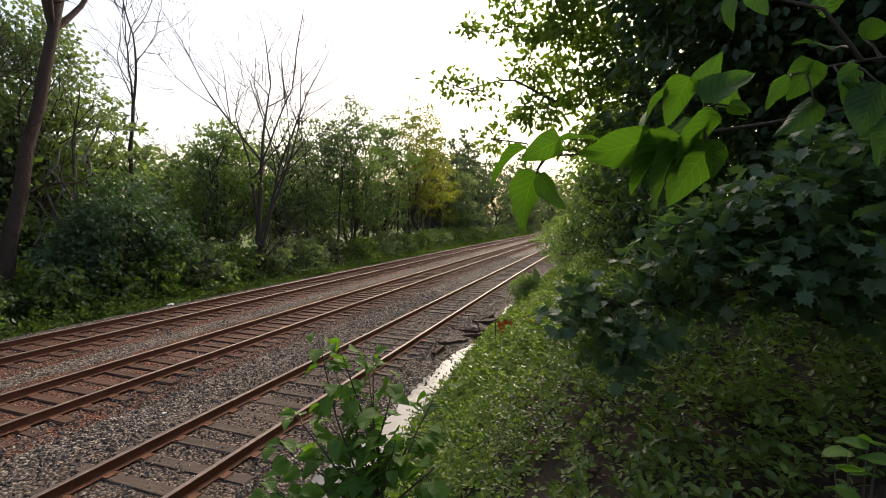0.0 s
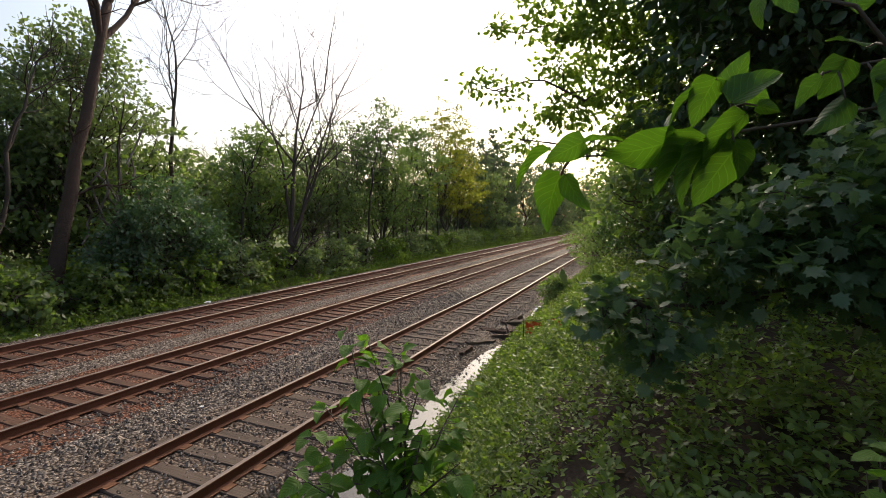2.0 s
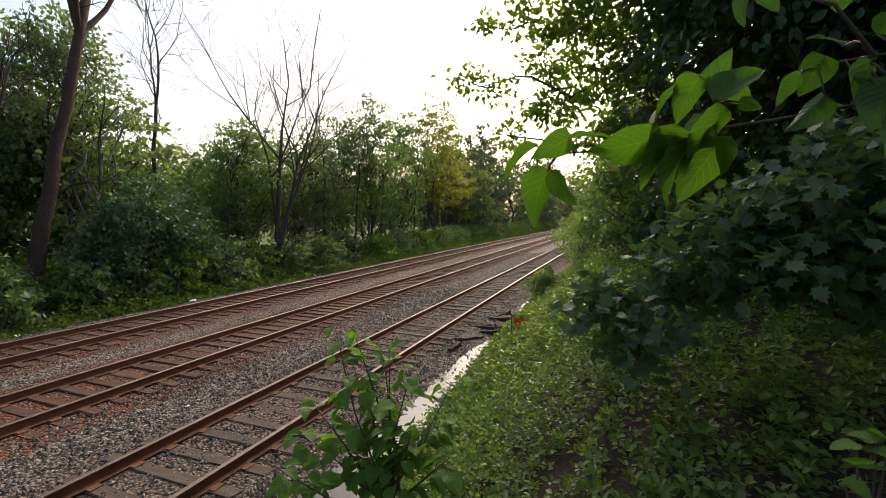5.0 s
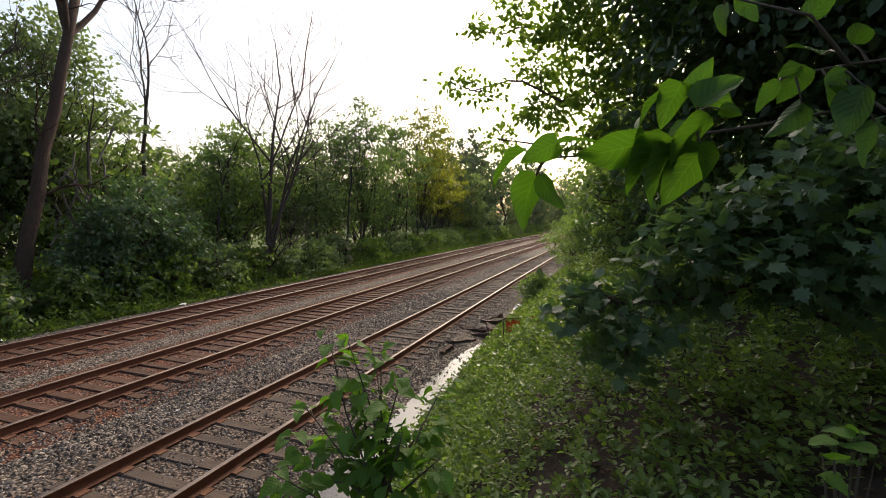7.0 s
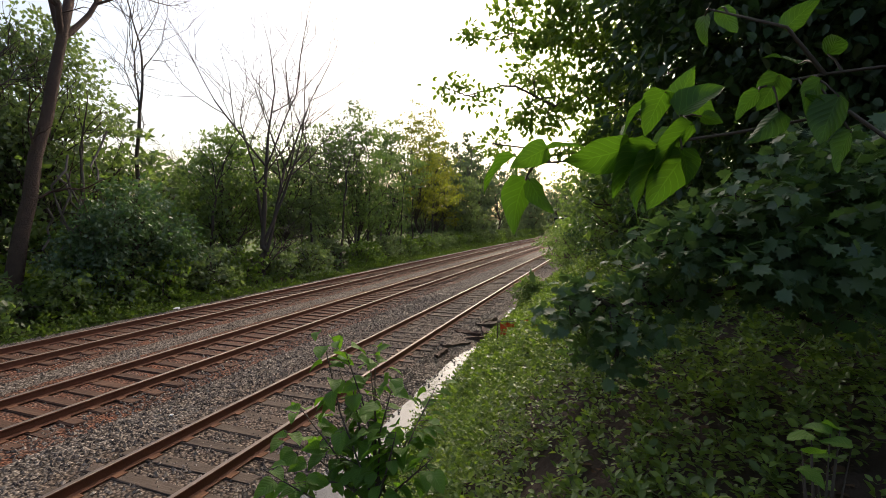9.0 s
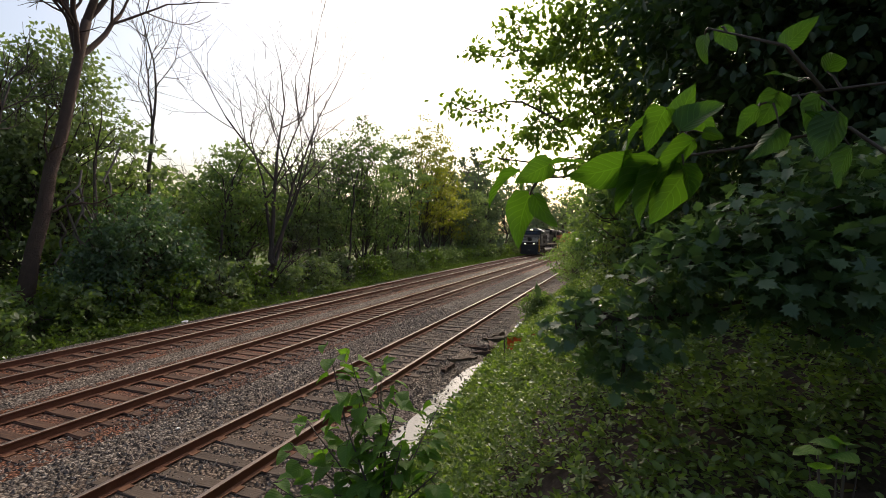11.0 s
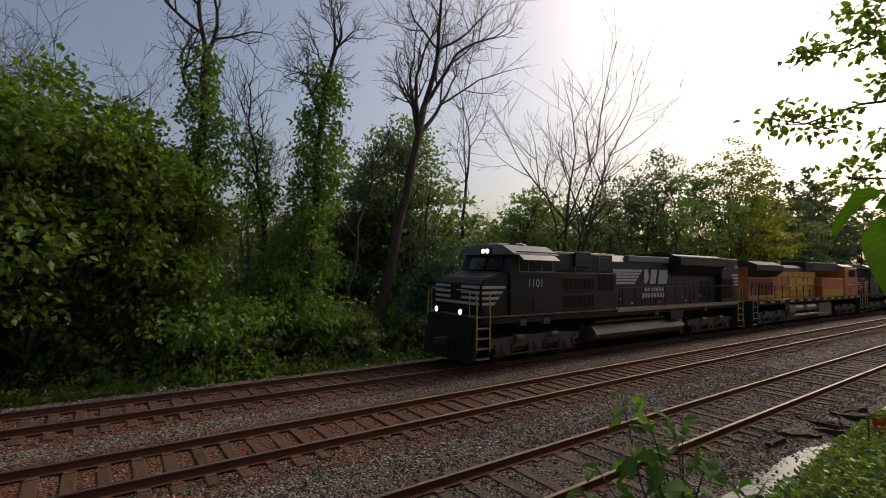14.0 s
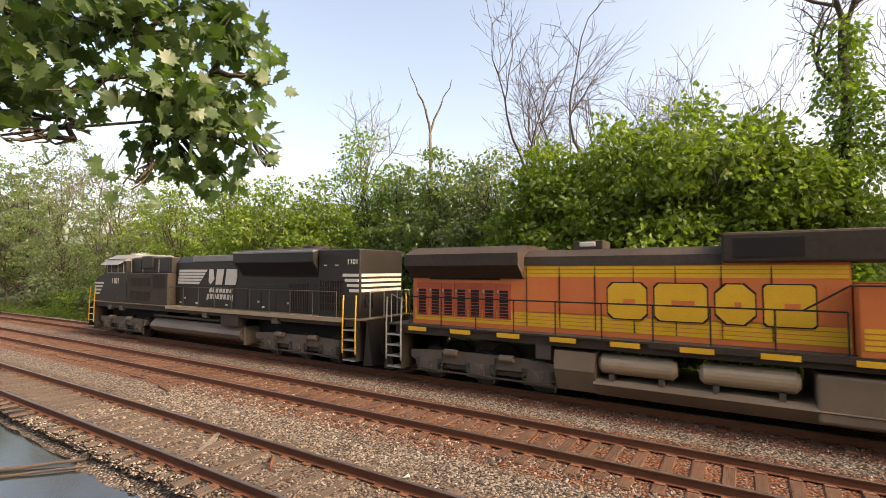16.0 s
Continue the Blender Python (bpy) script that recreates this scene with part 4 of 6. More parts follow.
def frame_parts(t, deck, sill_mat, tail):
    """Deck, sill, pilots, couplers: what both diesel locomotives share. Front at y = -10, rear at y = 10 + tail."""
    part("underframe", boxes(((-1.45, -9.6, deck - 0.28), (1.45, 9.6 + tail, deck - 0.02)), bevel=0.02), M_BLACKDIRT, t)
    part("walkway", boxes(((-1.53, -9.9, deck - 0.02), (1.53, 9.9 + tail, deck + 0.03))), sill_mat, t)
    for s in (-1, 1):
        part("sill_edge", boxes(((1.5 * s, -1.6, deck - 0.12), (1.545 * s, 8.9 + tail, deck + 0.035))), M_SILVER if sill_mat is M_TANK else sill_mat, t, "pale worn sill edge")
        e = tail if s > 0 else 0.0
        part("pilot", prism([(s * 9.75 + e, 0.2), (s * 10.15 + e, 0.25), (s * 10.05 + e, 0.8), (s * 9.9 + e, deck)], -1.4, 1.4, "X"), M_BLACK, t)
        cp = part("coupler", boxes(((-0.18, min(s * 9.9, s * 10.55) + e, 0.72), (0.18, max(s * 9.9, s * 10.55) + e, 1.0)), bevel=0.04), M_UNDER, t)
        for x in (0.5, -0.5, 0.85):
            bm = bmesh.new()
            for k in range(5):
                a0, a1 = k / 5, (k + 1) / 5
                rod(bm, (x, s * (10.02 + 0.35 * a0) + e, 0.95 - 0.35 * math.sin(math.pi * a0)), (x, s * (10.02 + 0.35 * a1) + e, 0.95 - 0.35 * math.sin(math.pi * a1)), 0.03, 6)
            part("air_hose", bm, M_DARK, cp)


def black_loco(group):
    t = thing("diesel_locomotive", "dusty black diesel locomotive with white stripes, leading the train", "locomotive", (0, 0, 0), group)
    deck = 1.82
    frame_parts(t, deck, M_TANK, 1.55)
    truck(t, -6.55, (-1.75, 0, 1.75), 1, "grimy three-axle truck", True)
    truck(t, 7.7, (-1.75, 0, 1.75), 1, "grimy three-axle truck", True)
    tank = [(-1.2, 1.15)] + [(1.5 * math.cos(radians(a)), 0.78 + 0.5 * math.sin(radians(a))) for a in range(160, 381, 20)] + [(1.2, 1.15)]
    fuel = part("fuel_tank", prism(tank, -3.1, 4.3), M_FUEL, t, "dusty grey-brown fuel tank")
    # added black blocks: keep daylight out and stand in for underframe shade
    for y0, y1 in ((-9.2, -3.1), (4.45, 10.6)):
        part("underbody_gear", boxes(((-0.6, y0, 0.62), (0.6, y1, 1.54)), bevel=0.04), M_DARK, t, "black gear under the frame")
    part("tank_end", boxes(((-1.3, 4.3, 0.34), (1.3, 4.45, 1.1)), bevel=0.05), M_TANK, fuel)
    part("air_pipe", rod(bmesh.new(), (1.3, -3.0, 1.3), (1.3, 2.6, 1.3), 0.06), M_BLACKDIRT, t)
    part("battery_box", boxes(((1.05, 2.93, 1.14), (1.5, 4.18, 1.64)), bevel=0.03), M_BLACKDIRT, t)
    for y in (-7.7, -6.4, 1.5, 6.4):
        part("marker_fitting", boxes(((1.3, y, 1.42), (1.5, y + 0.35, 1.66)), bevel=0.02), M_TRUCK, t)
    # nose and cab
    nose = prism([(-9.55, deck), (-9.6, 2.95), (-9.35, 3.2), (-8.3, 3.46), (-7.9, 3.46), (-7.9, deck)], -1.42, 1.42, "X")
    bmesh.ops.bevel(nose, geom=nose.edges[:], offset=0.06, segments=2, affect="EDGES")
    ns = part("nose", nose, M_BLACK, t, "black sloping nose with white stripes")
    for k in range(4):
        z = 2.24 + k * 0.2
        part("stripe", prism([(-9.53, z), (-8.95 + 0.17 * k, z), (-8.86 + 0.17 * k, z + 0.1), (-9.53, z + 0.1)], 1.421, 1.432, "X"), M_WHITE, ns)
        part("stripe", boxes(((-1.35, -9.63, z), (1.35, -9.6, z + 0.1))), M_WHITE, ns)
    part("emblem", boxes(((-0.32, -9.65, 2.35), (0.32, -9.635, 2.95))), M_BLACK, ns, "black emblem panel")
    for sx in (-0.75, 0.75):
        dl = part("ditch_light", rod(bmesh.new(), (sx, -9.99, 1.98), (sx, -9.84, 1.98), 0.13, 14), M_BLACK, t, "lit white ditch light in black housing")
        part("lens", rod(bmesh.new(), (sx, -9.996, 1.98), (sx, -9.98, 1.98), 0.1, 14), M_LAMP, dl)
    cab = prism([(-8.2, deck), (-8.22, 3.4), (-7.98, 4.05), (-7.9, 4.25), (-5.68, 4.25), (-5.68, deck)], -1.5, 1.5, "X")
    cb = part("cab", cab, M_BLACK, t, "black cab with grey roof")
    roof = prism([(-1.58, 4.12), (-1.56, 4.18), (-0.9, 4.5), (0.9, 4.5), (1.56, 4.18), (1.58, 4.12)], -8.15, -5.66)
    part("cab_roof", roof, M_ROOFGREY, cb, "pale grey weathered cab roof")
    part("window_visor", prism([(1.5, 4.1), (1.85, 3.9), (1.87, 3.92), (1.52, 4.16)], -7.88, -5.9), M_ROOFGREY, cb)
    w = part("side_window", boxes(((1.49, -7.8, 3.5), (1.512, -5.96, 4.02))), M_GLASS, cb, "dark cab side window")
    for y in (-7.82, -7.35, -6.6, -5.98):
        part("window_post", boxes(((1.5, y, 3.47), (1.53, y + 0.045, 4.04))), M_ROOFGREY, w)
    part("window_sill", boxes(((1.5, -7.86, 3.45), (1.54, -5.86, 3.5))), M_ROOFGREY, w)
    for sx in (-0.95, 0.1):
        part("windscreen", prism([(-8.25, 3.5), (-8.23, 3.48), (-8.04, 3.98), (-8.06, 4.0)], sx, sx + 0.85, "X"), M_GLASS, cb, "dark windscreen")
    for sx in (-0.13, 0.13):
        part("headlight", rod(bmesh.new(), (sx, -8.22, 4.26), (sx, -8.19, 4.26), 0.09, 12), M_LAMP, cb, "lit twin headlight")
    part("headlight_housing", boxes(((-0.35, -8.19, 4.1), (0.35, -7.8, 4.4)), bevel=0.03), M_BLACK, cb)
    lettering("1101", 0.45, M_WHITE, cb, "number", (1.506, -6.89, 2.88), "white painted number", 0, 90)
    for k in range(5):
        part("louvre", boxes(((1.5, -7.0, 1.99 + k * 0.085), (1.53, -6.52, 2.04 + k * 0.085))), M_BLACKDIRT, cb)
    # electrical cabinet and inverter blocks behind the cab
    bl = part("equipment_block", boxes(((-1.46, -5.66, deck), (1.46, -1.6, 3.46)), bevel=0.03), M_BLACKDIRT, t, "brown-black equipment block with vents")
    for y0, y1, z0, z1 in ((-5.25, -3.25, 2.78, 3.2), (-5.25, -3.25, 2.02, 2.5), (-2.95, -1.8, 2.68, 3.38)):
        g = part("vent_recess", boxes(((1.45, y0, z0), (1.468, y1, z1))), M_DARK, bl)
        n = int((y1 - y0) / 0.09)
        for i in range(n):
            part("vent_bar", boxes(((1.462, y0 + i * (y1 - y0) / n, z0), (1.478, y0 + i * (y1 - y0) / n + 0.03, z1))), M_BLACKDIRT, g)
        for z in (z1, z0 - 0.05):
            part("vent_frame", boxes(((1.46, y0 - 0.06, z), (1.485, y1 + 0.06, z + 0.05))), M_BLACKDIRT, g)
    up = part("upper_cabinet", boxes(((-1.25, -5.66, 3.46), (1.25, -1.6, 4.28)), bevel=0.05), M_BLACK, t)
    for y in (-5.4, -4.2, -2.6):
        part("cabinet_door", boxes(((1.25, y, 3.54), (1.275, y + 0.8, 4.16)), bevel=0.01), M_BLACK, up)
        part("grab_iron", rod(bmesh.new(), (1.32, y - 0.1, 3.5), (1.32, y - 0.1, 4.16), 0.018, 6), M_STEEL, up)
    part("roof_box", boxes(((0.4, -4.35, 3.7), (1.36, -3.3, 4.36)), bevel=0.03), M_BLACK, up)
    part("roof_edge", rod(bmesh.new(), (1.32, -5.6, 4.3), (1.32, -1.6, 4.3), 0.02, 6), M_STEEL, up)
    # long hood
    hood = prism([(-1.02, deck), (-1.02, 4.0), (-0.75, 4.3), (0.75, 4.3), (1.02, 4.0), (1.02, deck)], -1.6, 10.8)
    hd = part("long_hood", hood, M_BLACK, t, "black engine hood with white markings")
    part("exhaust_panel", boxes(((0.8, -0.07, 4.02), (1.06, 3.6, 4.32)), bevel=0.03), M_ROOFGREY, hd)
    for y in np.arange(-1.45, 8.7, 0.95):
        part("hood_door", boxes(((1.02, float(y), deck + 0.12), (1.04, float(y) + 0.88, 3.0)), bevel=0.008), M_BLACK, hd)
    for y in np.arange(-0.8, 8.7, 1.9):
        part("door_latch", boxes(((1.03, float(y), 2.2), (1.06, float(y) + 0.12, 2.28))), M_STEEL, hd)
    for k in range(5):
        z = 2.94 + k * 0.148
        part("stripe", prism([(-1.4 + 0.03 * k, z), (0.45 + 0.15 * k, z), (0.56 + 0.15 * k, z + 0.112), (-1.38 + 0.03 * k, z + 0.112)], 1.042, 1.05, "X"), M_WHITE, hd)
    for pts in ([(1.25, 3.06), (1.42, 2.94), (1.72, 3.2), (1.6, 3.66), (1.3, 3.66)], [(1.8, 2.94), (2.3, 2.94), (2.46, 3.66), (1.92, 3.66)], [(2.52, 2.94), (3.32, 2.94), (3.46, 3.28), (3.42, 3.66), (2.66, 3.66)]):
        part("emblem_shape", prism(pts, 1.042, 1.05, "X"), M_WHITE, hd, "white slanted emblem shape")
    for z, y0, n in ((2.57, 1.3, 7), (2.26, 1.1, 8)):
        for i in range(n):
            y = y0 + i * 0.262
            part("marking_bar", prism([(y, z), (y + 0.18, z), (y + 0.24, z + 0.23), (y + 0.06, z + 0.23)], 1.042, 1.05, "X"), M_WHITE, hd)
    part("flank_rail", boxes(((1.04, -1.5, 2.84), (1.06, 8.8, 2.87))), M_BLACKDIRT, hd)
    g = part("side_vent", boxes(((1.035, 6.9, 1.95), (1.05, 8.05, 3.05))), M_DARK, hd)
    for k in range(11):
        part("vent_bar", boxes(((1.048, 6.93 + k * 0.1, 1.95), (1.06, 6.96 + k * 0.1, 3.05))), M_BLACKDIRT, g)
    for y in (-1.2, 0.2, 2.6, 5.2):
        part("warning_plate", boxes(((1.04, y, 1.98), (1.046, y + 0.16, 2.06))), M_WHITE, hd)
    rad = prism([(-1.05, 3.35), (-1.55, 3.95), (-1.55, 4.3), (-1.0, 4.5), (1.0, 4.5), (1.55, 4.3), (1.55, 3.95), (1.05, 3.35)], 3.85, 8.85)
    rd = part("flared_radiator", rad, M_BLACK, hd, "flared black radiator section")
    part("radiator_lip", boxes(((1.3, 3.85, 4.3), (1.58, 8.85, 4.4)), bevel=0.02), M_ROOFGREY, rd)
    part("radiator_screen", prism([(1.12, 3.44), (1.53, 3.93), (1.545, 3.91), (1.135, 3.42)], 4.0, 8.7), M_DARK, rd)
    for y in (4.4, 5.7, 7.0):
        part("radiator_fan", rod(bmesh.new(), (0, y + 0.4, 4.48), (0, y + 0.4, 4.62), 0.55, 20), M_BLACKDIRT, rd)
    end = part("hood_end", boxes(((-1.3, 8.87, deck), (1.3, 11.0, 4.4)), bevel=0.05), M_BLACK, t, "black hood end with white stripes")
    g = part("intake_grille", boxes(((1.29, 8.97, 2.05), (1.31, 10.17, 3.22))), M_DARK, end)
    for i in range(10):
        part("grille_bar", boxes(((1.305, 8.97 + i * 0.13, 2.05), (1.33, 9.0 + i * 0.13, 3.22))), M_BLACKDIRT, g)
    for i in range(5):
        part("grille_bar", boxes(((1.305, 8.97, 2.05 + i * 0.29), (1.335, 10.17, 2.08 + i * 0.29))), M_BLACKDIRT, g)
    for k in range(4):
        z = 2.8 + k * 0.19
        part("stripe", boxes(((1.3, 10.5 - 0.11 * k, z), (1.312, 10.96, z + 0.11))), M_WHITE, end)
        part("stripe", boxes(((-1.2, 11.0, z), (1.2, 11.012, z + 0.11))), M_WHITE, end)
    lettering("1101", 0.28, M_WHITE, end, "number", (1.309, 10.66, 3.83), "white painted number", 0, 90)
    for y in (9.05, 9.65):
        for k in range(5):
            part("louvre", boxes(((1.3, y, 3.9 + k * 0.07), (1.32, y + 0.46, 3.93 + k * 0.07))), M_BLACKDIRT, end)
        part("plate", boxes(((1.3, y + 0.12, 3.78), (1.306, y + 0.3, 3.82))), M_WHITE, end)
    part("door_window", boxes(((0.55, 11.0, 2.2), (1.0, 11.012, 2.7))), M_GLASS, end)
    for s in (-1, 1):
        handrail(t, s, [-1.4 + 1.27 * i for i in range(10)], deck, deck + 0.98, 1.48, M_UNDER)
        steps_part(t, -9.55, s, M_YELLOW)
        steps_part(t, 10.72, s, M_YELLOW)
    for s in (-1, 1):
        bm = bmesh.new()
        rod(bm, (1.2 * s, 11.42, deck), (1.2 * s, 11.42, deck + 1.0), 0.02, 6)
        rod(bm, (1.2 * s, 11.42, deck + 1.0), (0.4 * s, 11.42, deck + 1.0), 0.02, 6)
        rod(bm, (0.4 * s, 11.42, deck + 1.0), (0.4 * s, 11.42, deck), 0.02, 6)
        part("end_rail", bm, M_STEEL, t)
        bm = bmesh.new()
        rod(bm, (1.2 * s, -9.92, deck), (1.2 * s, -9.92, deck + 0.95), 0.02, 6)
        rod(bm, (1.2 * s, -9.92, deck + 0.95), (0.4 * s, -9.92, deck + 0.95), 0.02, 6)
        part("end_rail", bm, M_STEEL, t)
    part("horn", rods([((0.3, -6.2, 4.52), (0.3, -6.6, 4.62)), ((0.1, -6.2, 4.52), (0.1, -6.6, 4.62))], 0.05), M_STEEL, t)
    part("antenna_dome", boxes(((-0.3, -7.8, 4.5), (0.3, -7.2, 4.6)), bevel=0.03), M_WHITE, t)
    return t

def orange_loco(group):
    """Runs with its radiator end (y = -10) forward and the cab behind."""
    t = thing("diesel_locomotive", "orange and yellow diesel locomotive with dark roof, second in train", "locomotive", (0, 0, 0), group)
    deck = 1.78
    frame_parts(t, deck, M_BLACKDIRT, 2.2)
    for i in range(13):
        y = -9.0 + i * 1.62
        part("sill_patch", boxes(((1.546, y, deck - 0.15), (1.556, y + 0.72, deck - 0.02))), M_YELLOW, t, "yellow reflective sill patch")
    truck(t, -6.5, (-1.9, 0, 1.9), 1, "grey three-axle truck", True)
    truck(t, 8.6, (-1.9, 0, 1.9), 1, "grey three-axle truck", True)
    fuel = part("fuel_tank", prism([(-1.45, 1.4), (-1.5, 0.9), (-1.2, 0.3), (1.2, 0.3), (1.5, 0.9), (1.45, 1.4)], -4.05, -2.95), M_TANK, t, "tan-grey fuel tank")
    part("tank_belly", prism([(-1.3, 0.72), (-1.45, 0.6), (-1.1, 0.25), (1.1, 0.25), (1.45, 0.6), (1.3, 0.72)], -3.0, 4.4), M_TANK, fuel)
    part("tank_block", boxes(((-1.42, 1.7, 0.35), (1.42, 4.5, 1.38)), bevel=0.06), M_TANK, fuel)
    for y0, y1 in ((-2.8, -1.1), (-0.42, 1.35)):
        bm = bmesh.new()
        rod(bm, (1.12, y0, 1.12), (1.12, y1, 1.12), 0.27, 20)
        rod(bm, (1.12, y0 - 0.1, 1.12), (1.12, y0, 1.12), 0.16, 20, 0.27)
        rod(bm, (1.12, y1, 1.12), (1.12, y1 + 0.1, 1.12), 0.27, 20, 0.16)
        ar = part("air_reservoir", bm, M_SILVER, t, "dusty silver air reservoir")
        for y in (y0 + 0.25, y1 - 0.25):
            part("reservoir_foot", boxes(((1.0, y - 0.06, 0.7), (1.36, y + 0.06, 0.88))), M_UNDER, ar)
    part("valve_box", boxes(((1.1, -4.6, 1.1), (1.45, -4.15, 1.6)), bevel=0.02), M_UNDER, t)
    # hood with orange flanks and yellow bands
    hd = part("long_hood", boxes(((-1.0, -9.2, deck), (1.0, 2.4, 4.0)), bevel=0.03), M_ORANGE, t, "faded orange engine hood with yellow bands")
    part("hood_roof", prism([(-1.03, 3.72), (-1.0, 4.0), (-0.65, 4.2), (0.65, 4.2), (1.0, 4.0), (1.03, 3.74)], -5.1, 0.0), M_BLACKDIRT, hd, "dark grey rounded hood roof")
    part("tall_hood", boxes(((-1.15, 0.0, 3.78), (1.15, 7.0, 4.5)), bevel=0.06), M_BLACKDIRT, hd, "taller dark grey hood section")
    part("intake_panel", boxes(((1.14, 0.25, 3.9), (1.17, 1.6, 4.35))), M_DARK, hd)
    rad = prism([(-1.05, 3.35), (-1.5, 3.75), (-1.5, 4.12), (-0.9, 4.36), (0.9, 4.36), (1.5, 4.12), (1.5, 3.75), (1.05, 3.35)], -9.2, -5.1)
    rd = part("radiator_hood", rad, M_BLACKDIRT, hd, "overhanging dark radiator hood")
    # black strip painted as the shade below the overhang
    part("radiator_shade", boxes(((1.0, -8.5, 3.3), (1.03, -5.9, 3.68))), M_DARK, rd)
    part("roof_stack", boxes(((-0.3, -3.75, 4.2), (0.6, -2.9, 4.45)), bevel=0.02), M_BLACKDIRT, hd)
    part("stack_cap", boxes(((0.0, -3.55, 4.28), (0.62, -3.1, 4.42)), bevel=0.02), M_WHITE, hd)
    for z0, n in ((3.42, 3), (1.95, 4)):
        for k in range(n):
            z = z0 + k * 0.105
            part("yellow_band", boxes(((1.0, -9.1, z), (1.012, 2.36, z + 0.085))), M_YELLOW, hd, "dirty yellow band")
    for y in (-9.02, -8.5, -8.0, -7.5, -7.0, -6.5, -6.0):
        d = part("louvred_door", boxes(((1.0, y, 2.1), (1.03, y + 0.47, 3.2)), bevel=0.01), M_RED, hd, "faded red hood door")
        v = part("door_louvre", boxes(((1.03, y + 0.09, 2.14), (1.036, y + 0.38, 2.98))), M_DARK, d)
        for k in range(8):
            part("slat", boxes(((1.034, y + 0.09, 2.18 + k * 0.1), (1.04, y + 0.38, 2.195 + k * 0.1))), M_RED, v)
        part("hinge", boxes(((1.03, y + 0.02, 2.9), (1.045, y + 0.06, 3.0))), M_STEEL, d)
    for y in np.arange(-5.0, 1.9, 1.0):
        part("hood_door", boxes(((1.012, float(y), 2.38), (1.026, float(y) + 0.94, 3.42)), bevel=0.006), M_ORANGE, hd)
        part("seam", boxes(((1.026, float(y) - 0.03, 1.95), (1.032, float(y) - 0.01, 3.7))), M_DARK, hd)
    # four broad yellow shapes with dark edges
    for y0, y1, cut in ((-2.71, -1.68, 0.14), (-1.54, -0.3, 0.1), (-0.18, 0.68, 0.22), (0.79, 1.8, 0.06)):
        def outline(m):
            c = cut + m * 0.4
            return [(y0 + m + c, 2.29 + m), (y1 - m - c, 2.29 + m), (y1 - m, 2.29 + m + c), (y1 - m, 3.29 - m - c), (y1 - m - c, 3.29 - m), (y0 + m + c, 3.29 - m), (y0 + m, 3.29 - m - c), (y0 + m, 2.29 + m + c)]
        em = part("emblem_edge", prism(outline(0.0), 1.028, 1.034, "X"), M_DARK, hd)
        part("emblem_shape", prism(outline(0.03), 1.033, 1.04, "X"), M_YELLOW, em, "plain yellow emblem shape")
        part("emblem_slot", boxes(((1.039, y0 + 0.42, 2.72), (1.044, y1 - 0.3, 2.84))), M_ORANGE, em)
    # rest of the body and the cab
    body = part("cab_body", boxes(((-1.42, 2.42, deck), (1.42, 7.5, 3.3)), bevel=0.04), M_ORANGE, t, "orange body section ahead of the cab")
    for k in range(4):
        part("yellow_band", boxes(((1.42, 2.5, 1.95 + k * 0.12), (1.432, 7.45, 2.04 + k * 0.12))), M_YELLOW, body)
    cb = part("cab", prism([(10.8, deck), (10.85, 3.3), (10.55, 4.05), (10.45, 4.25), (7.5, 4.25), (7.5, deck)], -1.5, 1.5, "X"), M_ORANGE, t, "orange cab with pale roof")
    part("cab_roof", prism([(-1.56, 4.12), (-0.9, 4.45), (0.9, 4.45), (1.56, 4.12)], 7.5, 10.7), M_ROOFGREY, cb)
    part("side_window", boxes(((1.49, 8.5, 3.4), (1.515, 10.2, 3.95))), M_GLASS, cb)
    nose = prism([(11.75, deck), (11.8, 2.9), (11.5, 3.2), (10.7, 3.4), (10.5, 3.4), (10.5, deck)], -1.3, 1.3, "X")
    part("nose", nose, M_ORANGE, t)
    for s in (-1, 1):
        handrail(t, s, [-9.0 + 1.25 * i for i in range(10)], deck, deck + 0.95, 1.48, M_DARK)
        handrail(t, s, [7.8, 9.1, 10.4], deck, deck + 0.95, 1.52, M_STEEL)
        steps_part(t, -9.62, s, M_STEEL)
        steps_part(t, 11.75, s, M_STEEL)
        bm = bmesh.new()
        rod(bm, (1.48 * s, 1.5, deck + 0.95), (1.5 * s, 2.3, deck + 1.5), 0.02, 6)
        rod(bm, (1.5 * s, 2.3, deck + 1.5), (1.5 * s, 4.2, deck + 1.5), 0.02, 6)
        part("handrail", bm, M_DARK, t)
        bm = bmesh.new()
        rod(bm, (1.25 * s, -9.95, deck), (1.25 * s, -9.95, deck + 1.0), 0.02, 6)
        rod(bm, (1.25 * s, -9.95, deck + 1.0), (0.4 * s, -9.95, deck + 0.7), 0.02, 6)
        part("end_rail", bm, M_STEEL, t)
    return t

